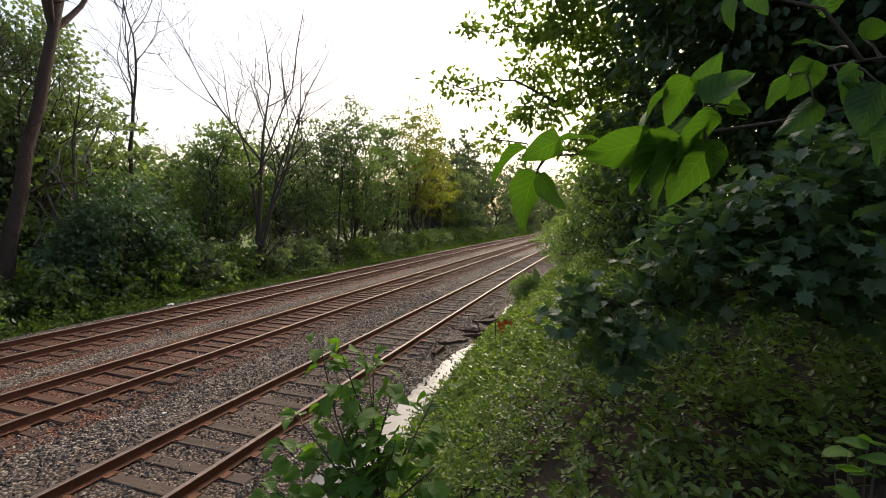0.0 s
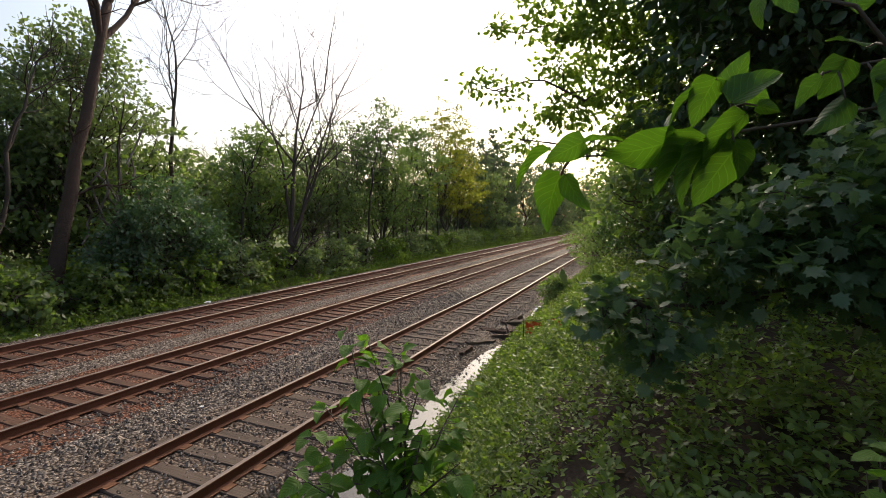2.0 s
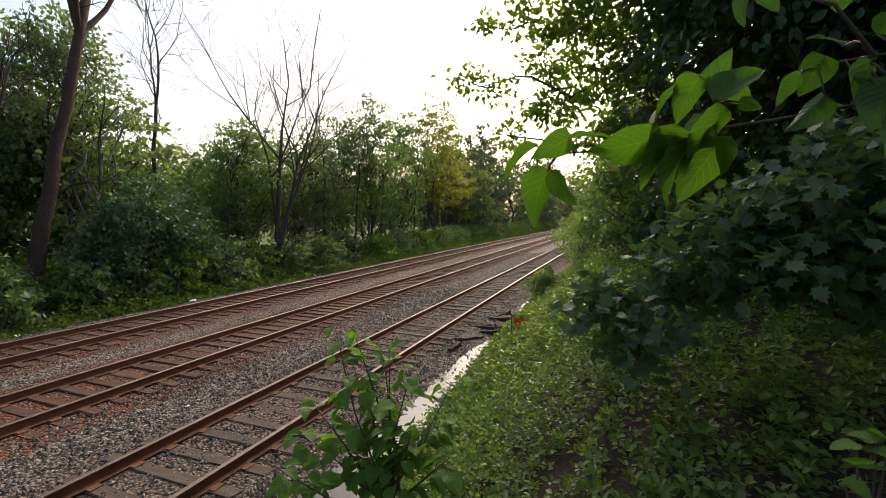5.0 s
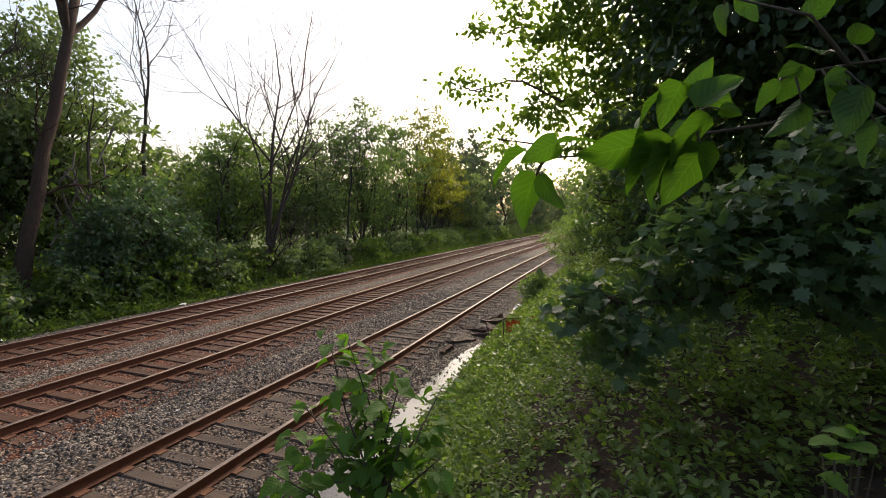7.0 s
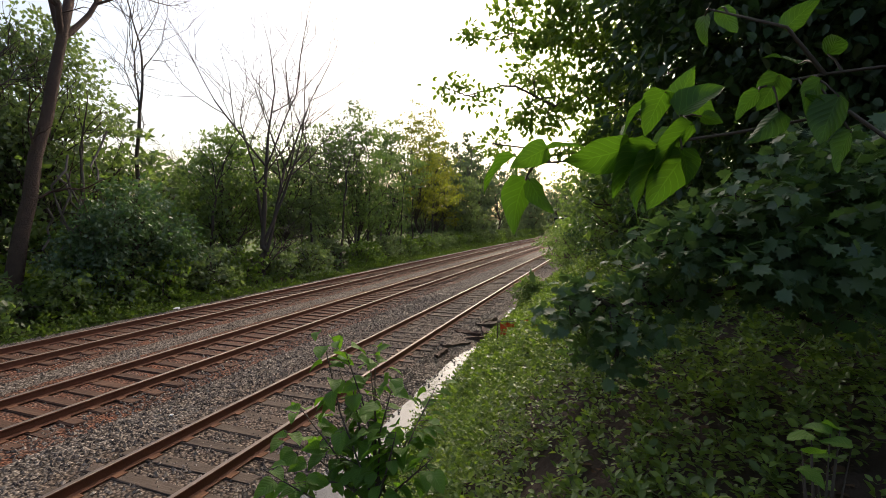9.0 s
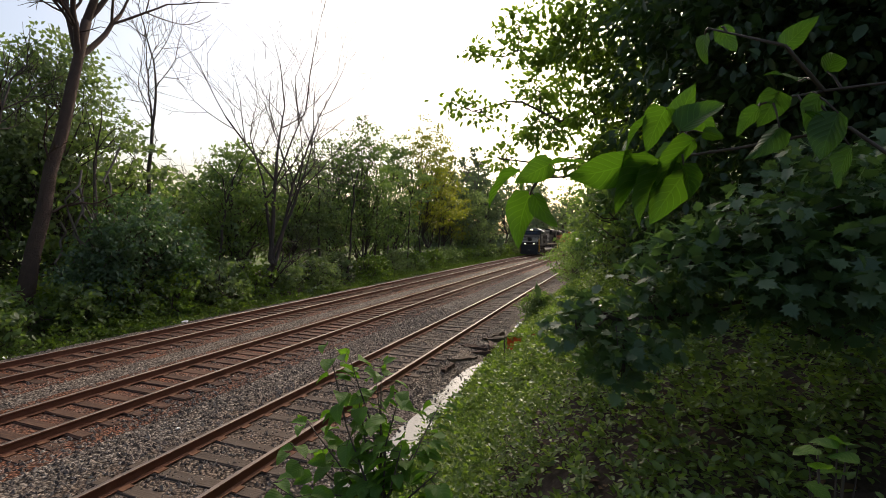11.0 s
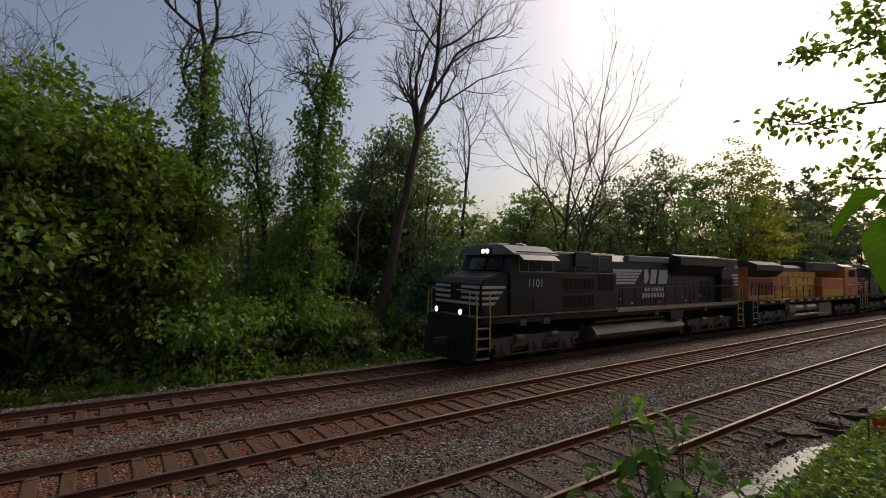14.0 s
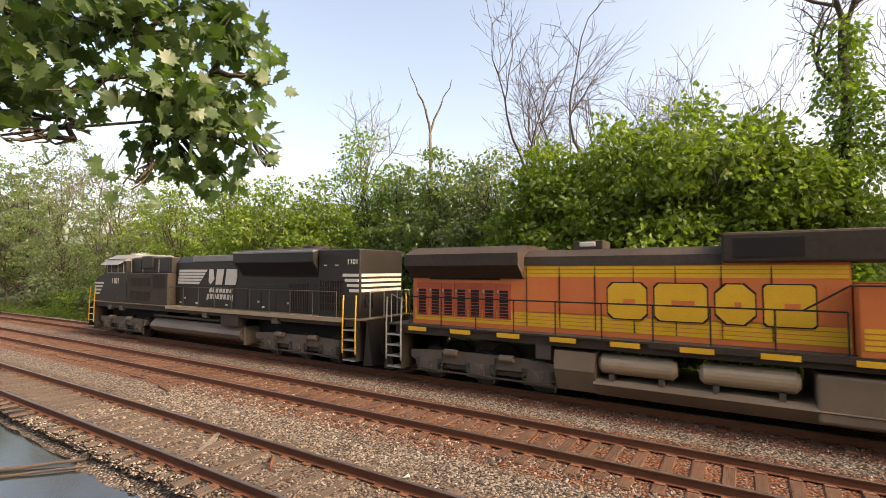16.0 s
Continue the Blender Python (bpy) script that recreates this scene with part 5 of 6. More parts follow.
def wagon(group):
    t = thing("freight_wagon", "long grey-green freight wagon with ribbed sides and pale top rim", "freight wagon", (0, 0, 0), group)
    part("body", boxes(((-1.45, -8.6, 1.1), (1.45, 8.6, 3.3)), bevel=0.04), M_CAR, t)
    part("rim", boxes(((-1.52, -8.7, 3.3), (1.52, 8.7, 3.42)), bevel=0.02), M_ROOFGREY, t, "pale steel top rim")
    for i in range(13):
        y = -8.4 + i * 1.4
        part("side_rib", boxes(((1.45, y - 0.06, 1.1), (1.53, y + 0.06, 3.3)), ((-1.53, y - 0.06, 1.1), (-1.45, y + 0.06, 3.3))), M_CAR, t)
    for y0 in (-6.6, 6.6):
        tr = part("truck", boxes(((-1.1, y0 - 0.3, 0.4), (1.1, y0 + 0.3, 0.95)), ((-1.15, y0 - 1.1, 0.35), (-1.0, y0 + 1.1, 0.7)), ((1.0, y0 - 1.1, 0.35), (1.15, y0 + 1.1, 0.7)), bevel=0.03), M_UNDER, t)
        for a in (-0.88, 0.88):
            for s in (-1, 1):
                part("wheel", rod(bmesh.new(), (s * 0.68, y0 + a, 0.46), (s * 0.82, y0 + a, 0.46), 0.46, 20), M_WHEEL, tr)
    for s in (-1, 1):
        part("coupler", boxes(((-0.15, min(s * 8.6, s * 9.3), 0.75), (0.15, max(s * 8.6, s * 9.3), 1.0))), M_UNDER, t)
    return t


GROUP = "vehicles of the train"
LOCO1 = black_loco(GROUP)
LOCO2 = orange_loco(GROUP)
LOCO3 = copy_thing(LOCO1, pose(0, 40, 0))
tagged(LOCO3, "dusty black diesel locomotive with white stripes, third in train")
WAGONS = [wagon(GROUP)]
for _k in range(7):
    WAGONS.append(copy_thing(WAGONS[0], pose(0, 60 + 20 * _k, 0)))

# ---- the near bank: trees, branches, ground cover ----
def seen(yaw, el, d):
    """The point d metres from the standpoint under that yaw and height."""
    y, e = radians(yaw), radians(el)
    return np.array([EYE[0] - d * math.sin(y) * math.cos(e), EYE[1] + d * math.cos(y) * math.cos(e), EYE[2] + d * math.sin(e)])


def overhang(name, label, seed, foot, spots, d, n, leaf, mat, shape, limbs, clump=8, spread=0.12, trunk_r=0.12, bark=M_BARK, dd=0.6, group="trees on the near bank", shell=0.2, up=0.6, flat=0.7, breadth=1.0, face=0.8, turn=0.0, limb_r=0.05):
    """A tree whose lower crown hangs into view: lobes at the given directions (yaw, height, breadth as an angle)."""
    rng = np.random.default_rng(seed)
    foot = np.array([*foot, ground_z(*foot) - 0.1])
    t = thing(name, label, "tree", tuple(foot), group)
    lobes = []
    for yaw, el, w in spots:
        yaw += turn
        k = d + rng.uniform(-dd, dd)
        w *= breadth
        lobes.append((*(seen(yaw, el, k) - foot), w * k, w * k, w * k * flat))
    tb = Tubes()
    top = max(l[2] for l in lobes) + 0.5
    pts = limb(tb, rng, (0, 0, 0), (rng.normal() * 0.2, rng.normal() * 0.2, top), trunk_r, trunk_r * 0.4, 0.04, 8)
    mains = []
    for yaw, el, k in limbs:
        e = seen(yaw, el, k) - foot
        j = int(np.clip(round((e[2] + 0.4) / top * 7), 1, 7))
        mains += limb(tb, rng, pts[j], e, min(limb_r, trunk_r * 0.35), min(limb_r, 0.018) * 0.7, 0.12, 6, 8)[2:]
    src = np.array(mains + pts[3:])
    for l in lobes:
        c = np.array(l[:3])
        q = src[np.argmin(np.linalg.norm(src - c, axis=1))]
        m = limb(tb, rng, q, c, 0.016, 0.008, 0.15, 4, 4)
        for _ in range(6):
            limb(tb, rng, m[rng.integers(1, 5)], c + unit(rng.normal(size=3)) * np.array(l[3:]) * 0.8, 0.007, 0.003, 0.15, 3, 3)
    put("trunk", tb.mesh("trunk", bark), t)
    P, D = cloud(rng, lobes, n, clump, spread, shell)
    put("crown", leaves_mesh("crown", P, D, leaf, shape, mat, rng, up, face), t)
    return t


def big_leaf_branch(seed, leaves, stems, d, label, foot, mat=M_BIGLEAF):
    rng = np.random.default_rng(seed)
    foot = np.array([*foot, ground_z(*foot) - 0.05])
    t = thing("broadleaf_sapling", label, "sapling", tuple(foot), "trees on the near bank")
    tb = Tubes()
    pts = []
    last = np.zeros(3)
    for chain in stems:
        q = [seen(y, e, k) - foot for y, e, k in chain]
        if np.linalg.norm(q[0]) > 0.3 and chain is stems[0]:
            q = [np.zeros(3), q[0] * np.array([0.5, 0.5, 0.6])] + q
        n = len(q)
        tb.add(q, [0.008 - 0.005 * i / max(1, n - 1) for i in range(n)], 6)
        for a, b in zip(q[:-1], q[1:]):
            pts += [a + (b - a) * f for f in (0, 0.25, 0.5, 0.75, 1)]
    pts = np.array(pts)
    P, D, S = [], [], []
    for y0, e0, y1, e1 in leaves:
        k = d + rng.uniform(-0.12, 0.12)
        a, b = seen(y0, e0, k) - foot, seen(y1, e1, k + rng.uniform(-0.06, 0.1)) - foot
        P.append(a), D.append(b - a), S.append(np.linalg.norm(b - a))
        q = pts[np.argmin(np.linalg.norm(pts - a, axis=1))]
        tb.add([q, (q + a) / 2 + np.array([0, 0, 0.01]), a], [0.005, 0.004, 0.003], 4)
    put("stem", tb.mesh("stem", M_TWIG), t)
    P, D, S = np.array(P), np.array(D), np.array(S)
    for i in range(len(P)):
        put("leaf", blade_mesh("leaf", P[i], D[i], S[i] * 1.05, 0.36, mat, rng, 0.8, 0.8), t)
    return t


def near_bank():
    # open tree that hangs over the line
    overhang("tree", "leafy green tree reaching out over the line", 301, (1.6, 10.6), [
        (17.8, 15.0, 0.04), (14.4, 13.8, 0.05), (11.0, 20.8, 0.06), (8.3, 16.5, 0.07), (12.0, 8.8, 0.05), (6.8, 11.6, 0.07), (4.3, 20.3, 0.10), (1.6, 15.3, 0.09),
        (11.1, 23.3, 0.05), (0.5, 9.8, 0.07), (4.1, 7.9, 0.04), (-1.8, 19.5, 0.11), (-3.3, 12.6, 0.10), (15.6, 20.6, 0.03), (9.5, 12.5, 0.04), (2, 25, 0.12), (-4, 27, 0.14)],
        9.5, 9000, 0.125, M_LEAF_BRIGHT, LEAF_PLAIN, [(8, 14, 9.6), (16, 14.5, 9.5), (4, 19, 9.5), (5, 9, 9.6), (11, 21, 9.4), (0, 14, 9.4), (13, 9, 9.5)], 16, 0.14, 0.15, breadth=0.74, limb_r=0.05)
    # dense dark trees close by
    overhang("tree", "dense dark green tree on the bank", 302, (2.9, 7.2), [
        (-6.9, 17.9, 0.13), (-4.5, 12.0, 0.09), (-6.5, 3.6, 0.10), (-8, 24, 0.15), (-14.4, 17.8, 0.18), (-20.9, 15.7, 0.20), (-10.0, 9.3, 0.14), (-17.2, 9.3, 0.17), (-23.0, 7.8, 0.18), (-12.9, 2.3, 0.12),
        (-21.1, 1.3, 0.16), (-25.5, 13.0, 0.24), (-26.9, 2.2, 0.24), (-12, 28, 0.22), (-24, 28, 0.25), (-16, 22, 0.2), (-24, 20, 0.2)],
        7.3, 26000, 0.145, M_LEAF_DARK, LEAF_PLAIN, [(-8, 16, 7), (-10, 9, 7), (-21, 12, 7), (-14, 4, 7)], 10, 0.16, 0.16, dd=0.9)
    maple = overhang("maple_tree", "young maple with low dark green branches over the bank", 303, (2.7, 3.0), [
        (2.4, -11.5, 0.04), (0.0, -8.7, 0.06), (-0.6, -14.4, 0.06), (-3.8, -12.5, 0.07), (-5.9, -5.8, 0.08), (-9.6, -3.1, 0.08), (-13.1, -0.6, 0.08), (-10.8, -6.6, 0.07), (-15.1, -2.8, 0.10),
        (-18.9, -4.2, 0.11), (-22.0, -1.9, 0.12), (-16.2, 2.3, 0.08), (-20.2, 2.3, 0.11), (-23.9, -6.3, 0.11), (-7.7, -9.3, 0.06), (-23.2, 4.8, 0.12), (-3.4, -16.5, 0.03)],
        3.3, 3500, 0.086, M_MAPLE, LEAF_MAPLE, [(-12, -7.5, 3.3), (-2, -10, 3.3), (-14, -1, 3.3), (-21, 2, 3.3)], 5, 0.08, 0.06, dd=0.3, up=1.5, face=0.6, limb_r=0.02)
    overhang("maple_tree", "maple with a green branch hanging over the water", 304, (1.4, -4.6), [
        (163.8, 21.0, 0.10), (158.7, 22.9, 0.09), (152.9, 23.8, 0.10), (146.3, 24.5, 0.08), (143.2, 20.5, 0.04), (163.6, 14.3, 0.05), (159.9, 16.0, 0.06), (153.3, 17.8, 0.07), (148.1, 16.9, 0.09),
        (145.5, 13.7, 0.06), (152.6, 12.6, 0.06), (154.5, 8.6, 0.03), (147.1, 10.2, 0.04), (163.1, 11.2, 0.03), (165.2, 17.7, 0.06), (149.9, 10.8, 0.04), (141.8, 11.5, 0.02), (168.1, 17.8, 0.14), (175, 24, 0.16), (150, 33, 0.14), (165, 34, 0.16)],
        2.7, 2400, 0.074, M_MAPLE, LEAF_MAPLE, [(160, 22, 2.7), (156, 15, 2.7), (152, 20, 2.7)], 5, 0.07, 0.055, dd=0.25, breadth=0.8, up=0.5, face=0.9, turn=4.0, limb_r=0.009)
    big_leaf_branch(305, [(7.7, 5.0, 10.2, -0.2), (7.1, 4.9, 5.2, 0.8), (9.0, 7.9, 13.7, 5.5), (8.4, 7.6, 9.2, 5.4), (5.1, 8.8, 8.6, 7.2), (5.0, 8.7, 1.0, 9.7), (-6.0, 13.3, -2.1, 10.0), (-4.6, 8.7, 2.0, 6.1), (-6.6, 8.4, -0.9, 7.0),
                          (-7.4, 8.6, -2.1, 5.1), (-10.9, 10.7, -6.6, 7.2), (-9.8, 12.1, -13.7, 14.9), (-9.5, 13.0, -10.5, 16.2), (-11.9, 11.5, -13.8, 10.8), (-10.4, 7.5, -7.0, 2.8), (-10.2, 8.1, -11.4, 5.0), (-7.7, 7.6, -3.6, 2.3),
                          (-8.2, 14.5, -6.0, 11.2), (-10.5, 13.7, -12.3, 11.6), (-9.2, 10.2, -5.9, 6.0)],
                    [[(-24, 10.5, 2.1), (-15, 9.5, 1.98), (-9.5, 9.0, 1.92), (-3, 8.3, 1.9), (3, 7.2, 1.88), (6.5, 7.0, 1.86), (9, 7.9, 1.85)], [(6.5, 7.0, 1.86), (7.3, 5.8, 1.86), (7.6, 5.0, 1.86)], [(-9.5, 9.0, 1.92), (-9.8, 11.5, 1.9), (-9.5, 13.4, 1.9)]],
                    1.88, "sapling branch with large soft bright green leaves", (1.9, 1.4))
    big_leaf_branch(306, [(-16.9, 13.4, -14.6, 11.4), (-18.6, 14.7, -17.0, 11.9), (-19.8, 15.4, -17.6, 17.3), (-22.1, 15.9, -23.3, 17.9), (-18.8, 11.2, -16.8, 8.3), (-20.8, 12.4, -22.9, 9.7), (-21.8, 13.7, -20.1, 10.5), (-11.6, 21.4, -11.0, 19.0),
                          (-13.2, 21.9, -14.3, 19.3), (-23.4, 12.0, -21.8, 7.9), (-24.4, 8.6, -22.8, 5.3), (-18.7, 18.9, -20.6, 20.7)],
                    [[(-27, 14, 2.2), (-22, 14.2, 2.1), (-18, 14.0, 2.0), (-16, 13.5, 2.0)], [(-22, 14.2, 2.1), (-19, 19, 2.0), (-12, 22, 2.0)]], 2.05, "sapling branch with large drooping green leaves", (2.2, 1.2), M_BIGLEAF_SHADE)
    # trees that close the bank beyond; those at y < 0 are unseen, added for shade
    for i, (x, y, h, w, n, m) in enumerate([(2.8, 17, 9.5, 5.5, 7000, M_LEAF_GREY), (0.9, 14.5, 4.6, 3.8, 4500, M_LEAF_MID), (0.1, 23, 6.2, 4.4, 5000, M_LEAF_MID), (5.2, 11.5, 11, 7, 7500, M_LEAF_DARK), (2.4, 26, 8.5, 5.5, 6500, M_LEAF_DARK), (4.5, 5.5, 9, 5, 6500, M_LEAF_DARK), (7.5, 7, 13, 8, 8500, M_LEAF_DARK), (6.2, 9.4, 13.5, 6.5, 8000, M_LEAF_DARK), (6.6, 3.4, 11, 6, 6500, M_LEAF_DARK),
                                            (9.0, -2, 11, 6, 5000, M_LEAF_DARK), (9.5, -9, 11, 6.5, 5000, M_LEAF_DARK), (2.0, 37, 9.5, 7, 6500, M_LEAF_GREY), (1.4, 50, 10, 8, 6500, M_LEAF_GREY), (8, 20, 12, 8, 6500, M_LEAF_DARK)]):
        leafy("tree", "dark green tree on the near bank", 320 + i, (x, y), 0.4 if y > 3 else 3.5, h, w, n, 0.27 if m is M_LEAF_DARK and y < 8 else 0.19, m, trunk_r=0.13, group="trees on the near bank", spread=0.26)
    for i, (x, y, h, w, m) in enumerate([(-1.9, 27.0, 3.3, 3.0, M_LEAF_MID), (-2.6, 19.0, 1.2, 1.3, M_LEAF_MID), (-1.0, 21.5, 2.2, 2.4, M_LEAF_MID), (0.3, 16.0, 2.0, 2.4, M_LEAF_DARK), (-2.1, 33, 3.6, 3.2, M_LEAF_MID), (-2.2, 40, 4.0, 3.6, M_LEAF_GREY), (1.2, 13, 1.8, 2.4, M_LEAF_DARK), (-2.4, 52, 5.5, 5, M_LEAF_GREY)]):
        leafy("shrub", "green shrub at the foot of the bank", 340 + i, (x, y), 0.0, h, w, 3600, 0.11, m, trunk_r=0.04, spread=0.14, group="shrubs on the near bank", category="shrub", lobes=auto_lobes(np.random.default_rng(i + 50), 0.0, h, w, 8))
    rng = np.random.default_rng(9)
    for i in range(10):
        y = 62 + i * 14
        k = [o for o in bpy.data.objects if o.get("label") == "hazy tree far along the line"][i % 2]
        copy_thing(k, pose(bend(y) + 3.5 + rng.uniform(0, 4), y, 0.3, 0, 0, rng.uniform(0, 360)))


def sapling():
    rng = np.random.default_rng(31)
    fork = seen(26.0, -32.0, 2.5)
    foot = np.array([fork[0] - 0.05, fork[1] + 0.05, ground_z(fork[0], fork[1]) - 0.05])
    t = thing("sapling", "slender many-stemmed sapling with oval green leaves", "sapling", tuple(foot), "trees on the near bank")
    tb = Tubes()
    fork = fork - foot
    limb(tb, rng, (0, 0, 0), fork, 0.018, 0.012, 0.04, 6, 6)
    P, D = [], []
    for yaw, el in [(33.5, -13.8), (30.9, -15.5), (27.5, -17.5), (36.4, -22.2), (31.5, -18.0), (24.0, -19.5), (18.8, -20.7), (38.0, -24.9), (26.8, -16.2), (21.1, -25.0), (40.5, -28.7), (29.5, -21.2), (33.5, -26.8), (23.9, -26.2), (36, -30), (19, -29)]:
        e = seen(yaw, el, 2.5 + rng.uniform(-0.25, 0.25)) - foot
        b = fork + np.array([rng.normal() * 0.02, rng.normal() * 0.02, -rng.uniform(0, 0.15)])
        mid = b + (e - b) * 0.5 + np.array([0, 0, 0.03]) + rng.normal(size=3) * 0.02
        pts = [b + (mid - b) * f for f in (0, 0.33, 0.66)] + [mid + (e - mid) * f for f in (0, 0.33, 0.66, 1)]
        tb.add(pts, [0.007, 0.006, 0.005, 0.0045, 0.004, 0.003, 0.002], 5)
        for f in np.linspace(0.25, 1.0, 16):
            i = min(5, int(f * 6))
            q = pts[i] + (pts[i + 1] - pts[i]) * (f * 6 - i)
            dd = rng.normal(size=3) * np.array([1, 1, 0.3])
            a = q + unit(dd) * rng.uniform(0.02, 0.09)
            tb.add([q, a], [0.002, 0.0015], 3)
            P.append(a), D.append(dd + np.array([0, 0, -0.15]))
    put("stem", tb.mesh("stem", M_TWIG), t)
    for p, d in zip(P, D):
        put("leaf", blade_mesh("leaf", p, d, rng.uniform(0.065, 0.11), 0.42, M_SAPLING, rng, 1.6, 0.5, 6), t)
    # round-leaved plant low on the bank
    f2 = seen(-24.5, -25.5, 2.1)
    f2[2] = ground_z(f2[0], f2[1]) - 0.02
    t = thing("round_leaved_plant", "low plant with pale round green leaves", "plant", tuple(f2), "small plants on the bank")
    tb = Tubes()
    for yaw, el in [(-22.4, -21.9), (-23.3, -20.4), (-24.6, -19.8), (-25.3, -19.3), (-22.7, -23.5), (-23.9, -23.5), (-25.1, -21.7), (-23.4, -22.1), (-26.3, -20.5)]:
        e = seen(yaw, el, 1.95 + rng.uniform(-0.08, 0.08)) - f2
        tb.add([(0, 0, 0), e * 0.6 + np.array([0, 0, 0.05]), e], [0.005, 0.004, 0.002], 4)
        put("leaf", blade_mesh("leaf", e, rng.normal(size=3) * np.array([1, 1, 0.2]), 0.075, 0.42, M_SAPLING, rng, 2.0, 0.4, 7), t)
    put("stem", tb.mesh("stem", M_TWIG), t)


def ground_cover():
    """Low leafy plants over the whole near bank."""
    rng = np.random.default_rng(77)
    P, D = [], []
    n = 27000
    y = np.concatenate([np.where(rng.random(n * 7 // 10) < 0.1, rng.uniform(-4.0, 1.0, n * 7 // 10), rng.uniform(0.9, 8.5, n * 7 // 10)), rng.uniform(9.0, 30.0, n - n * 7 // 10)])
    x = np.where(rng.random(n) < 0.35, rng.uniform(-3.6, -1.2, n), rng.uniform(-2.6, 4.6, n))
    for xi, yi in zip(x, y):
        f = bank_foot(yi) + bend(yi)
        if xi < f + 0.05 or xi > f + 9:
            continue
        bare_spot = noise.noise(Vector((xi * 1.1, yi * 1.1, 2)))
        if bare_spot > 0.36 and yi < 7 and xi > -0.4:
            continue
        tuft = noise.noise(Vector((xi * 3.7, yi * 3.7, 9)))
        if yi < 7 and (tuft > 0.12 or rng.random() < (0.25 if xi < f + 1.6 else 0.5)) and rng.random() < 0.9:
            continue
        if xi * xi + yi * yi < 0.3:
            continue
        z = ground_z(xi, yi)
        # upright herb: tiers of four leaves, each tier turned against the one below
        tall = rng.uniform(0.08, 0.34) * (1.2 if yi > 8 else 1.1 - 0.9 * tuft)
        k = 16
        tier = np.arange(k) // 4
        t = 0.28 + 0.24 * tier
        a = (np.arange(k) % 4) * 1.571 + tier * 0.785 + rng.uniform(0, 6)
        lean = rng.normal(size=2) * 0.3
        P.append(np.stack([xi + lean[0] * t * tall + np.cos(a) * 0.012, yi + lean[1] * t * tall + np.sin(a) * 0.012, z + t * tall], -1))
        D.append(np.stack([np.cos(a), np.sin(a), 0.05 + 0.22 * tier], -1) + rng.normal(size=(k, 3)) * 0.22)
    P, D = np.concatenate(P), np.concatenate(D)
    close = P[:, 1] < 7.5
    for sel, shape, size in ((close, LEAF_PLAIN, 0.056), (~close, LEAF_SMALL, 0.085)):
        tagged(put("ground_cover", leaves_mesh("ground_cover", P[sel], D[sel], size, shape, M_COVER, rng, 1.0, 0.5)), "low leafy green ground cover on the bank", "ground cover", kind="stuff")
    # grass and tall weeds at the foot of the bank and by the pond
    P, D = [], []
    for _ in range(2600):
        yi = rng.uniform(2, 26) if _ < 2000 else rng.uniform(3, 32)
        xi = bank_foot(yi) + bend(yi) + abs(rng.normal()) * 0.7
        z = ground_z(xi, yi)
        k = 9
        high = rng.uniform(0.15, 0.5)
        P.append(np.stack([xi + rng.normal(size=k) * 0.04, yi + rng.normal(size=k) * 0.04, z + np.linspace(0.1, 1, k) * high], -1))
        D.append(np.stack([rng.normal(size=k) * 0.8, rng.normal(size=k) * 0.8, rng.uniform(0.1, 0.9, k)], -1))
    for _ in range(260):
        yi = rng.uniform(-16, -6)
        xi = bank_foot(yi) - 0.2 + abs(rng.normal()) * 0.7 - 1.3 * (rng.random() < 0.25)
        k = 12
        P.append(np.stack([xi + rng.normal(size=k) * 0.06, yi + rng.normal(size=k) * 0.06, np.full(k, -0.22) + rng.uniform(0, 0.25, k)], -1))
        D.append(np.stack([rng.normal(size=k) * 0.5, rng.normal(size=k) * 0.5, np.ones(k)], -1))
    shape = (LEAF_SMALL[0] * np.array([1, 0.65, 0.7]), LEAF_SMALL[1])
    tagged(put("tall_weeds", leaves_mesh("tall_weeds", np.concatenate(P), np.concatenate(D), 0.095, shape, M_WEED, rng, 0.6, 0.8)), "grassy green weeds at the foot of the bank", "weeds", kind="stuff")
    # fallen leaves and litter of twigs
    m = 2600
    x, y = rng.uniform(-3, 4, m), rng.uniform(1, 14, m)
    P = np.array([(a, b, ground_z(a, b) + 0.012) for a, b in zip(x, y)])
    D = rng.normal(size=(m, 3)) * np.array([1, 1, 0.15])
    brown = leaf_mat("dead brown leaves", (0.07, 0.04, 0.025), (0.16, 0.09, 0.05), 0.1, 0.8, 0.2)
    tagged(put("fallen_leaves", leaves_mesh("fallen_leaves", P, D, 0.07, LEAF_OVAL, brown, rng, 2.0, 0.4)), "dead brown leaves on the soil of the bank", "fallen leaves", kind="stuff")


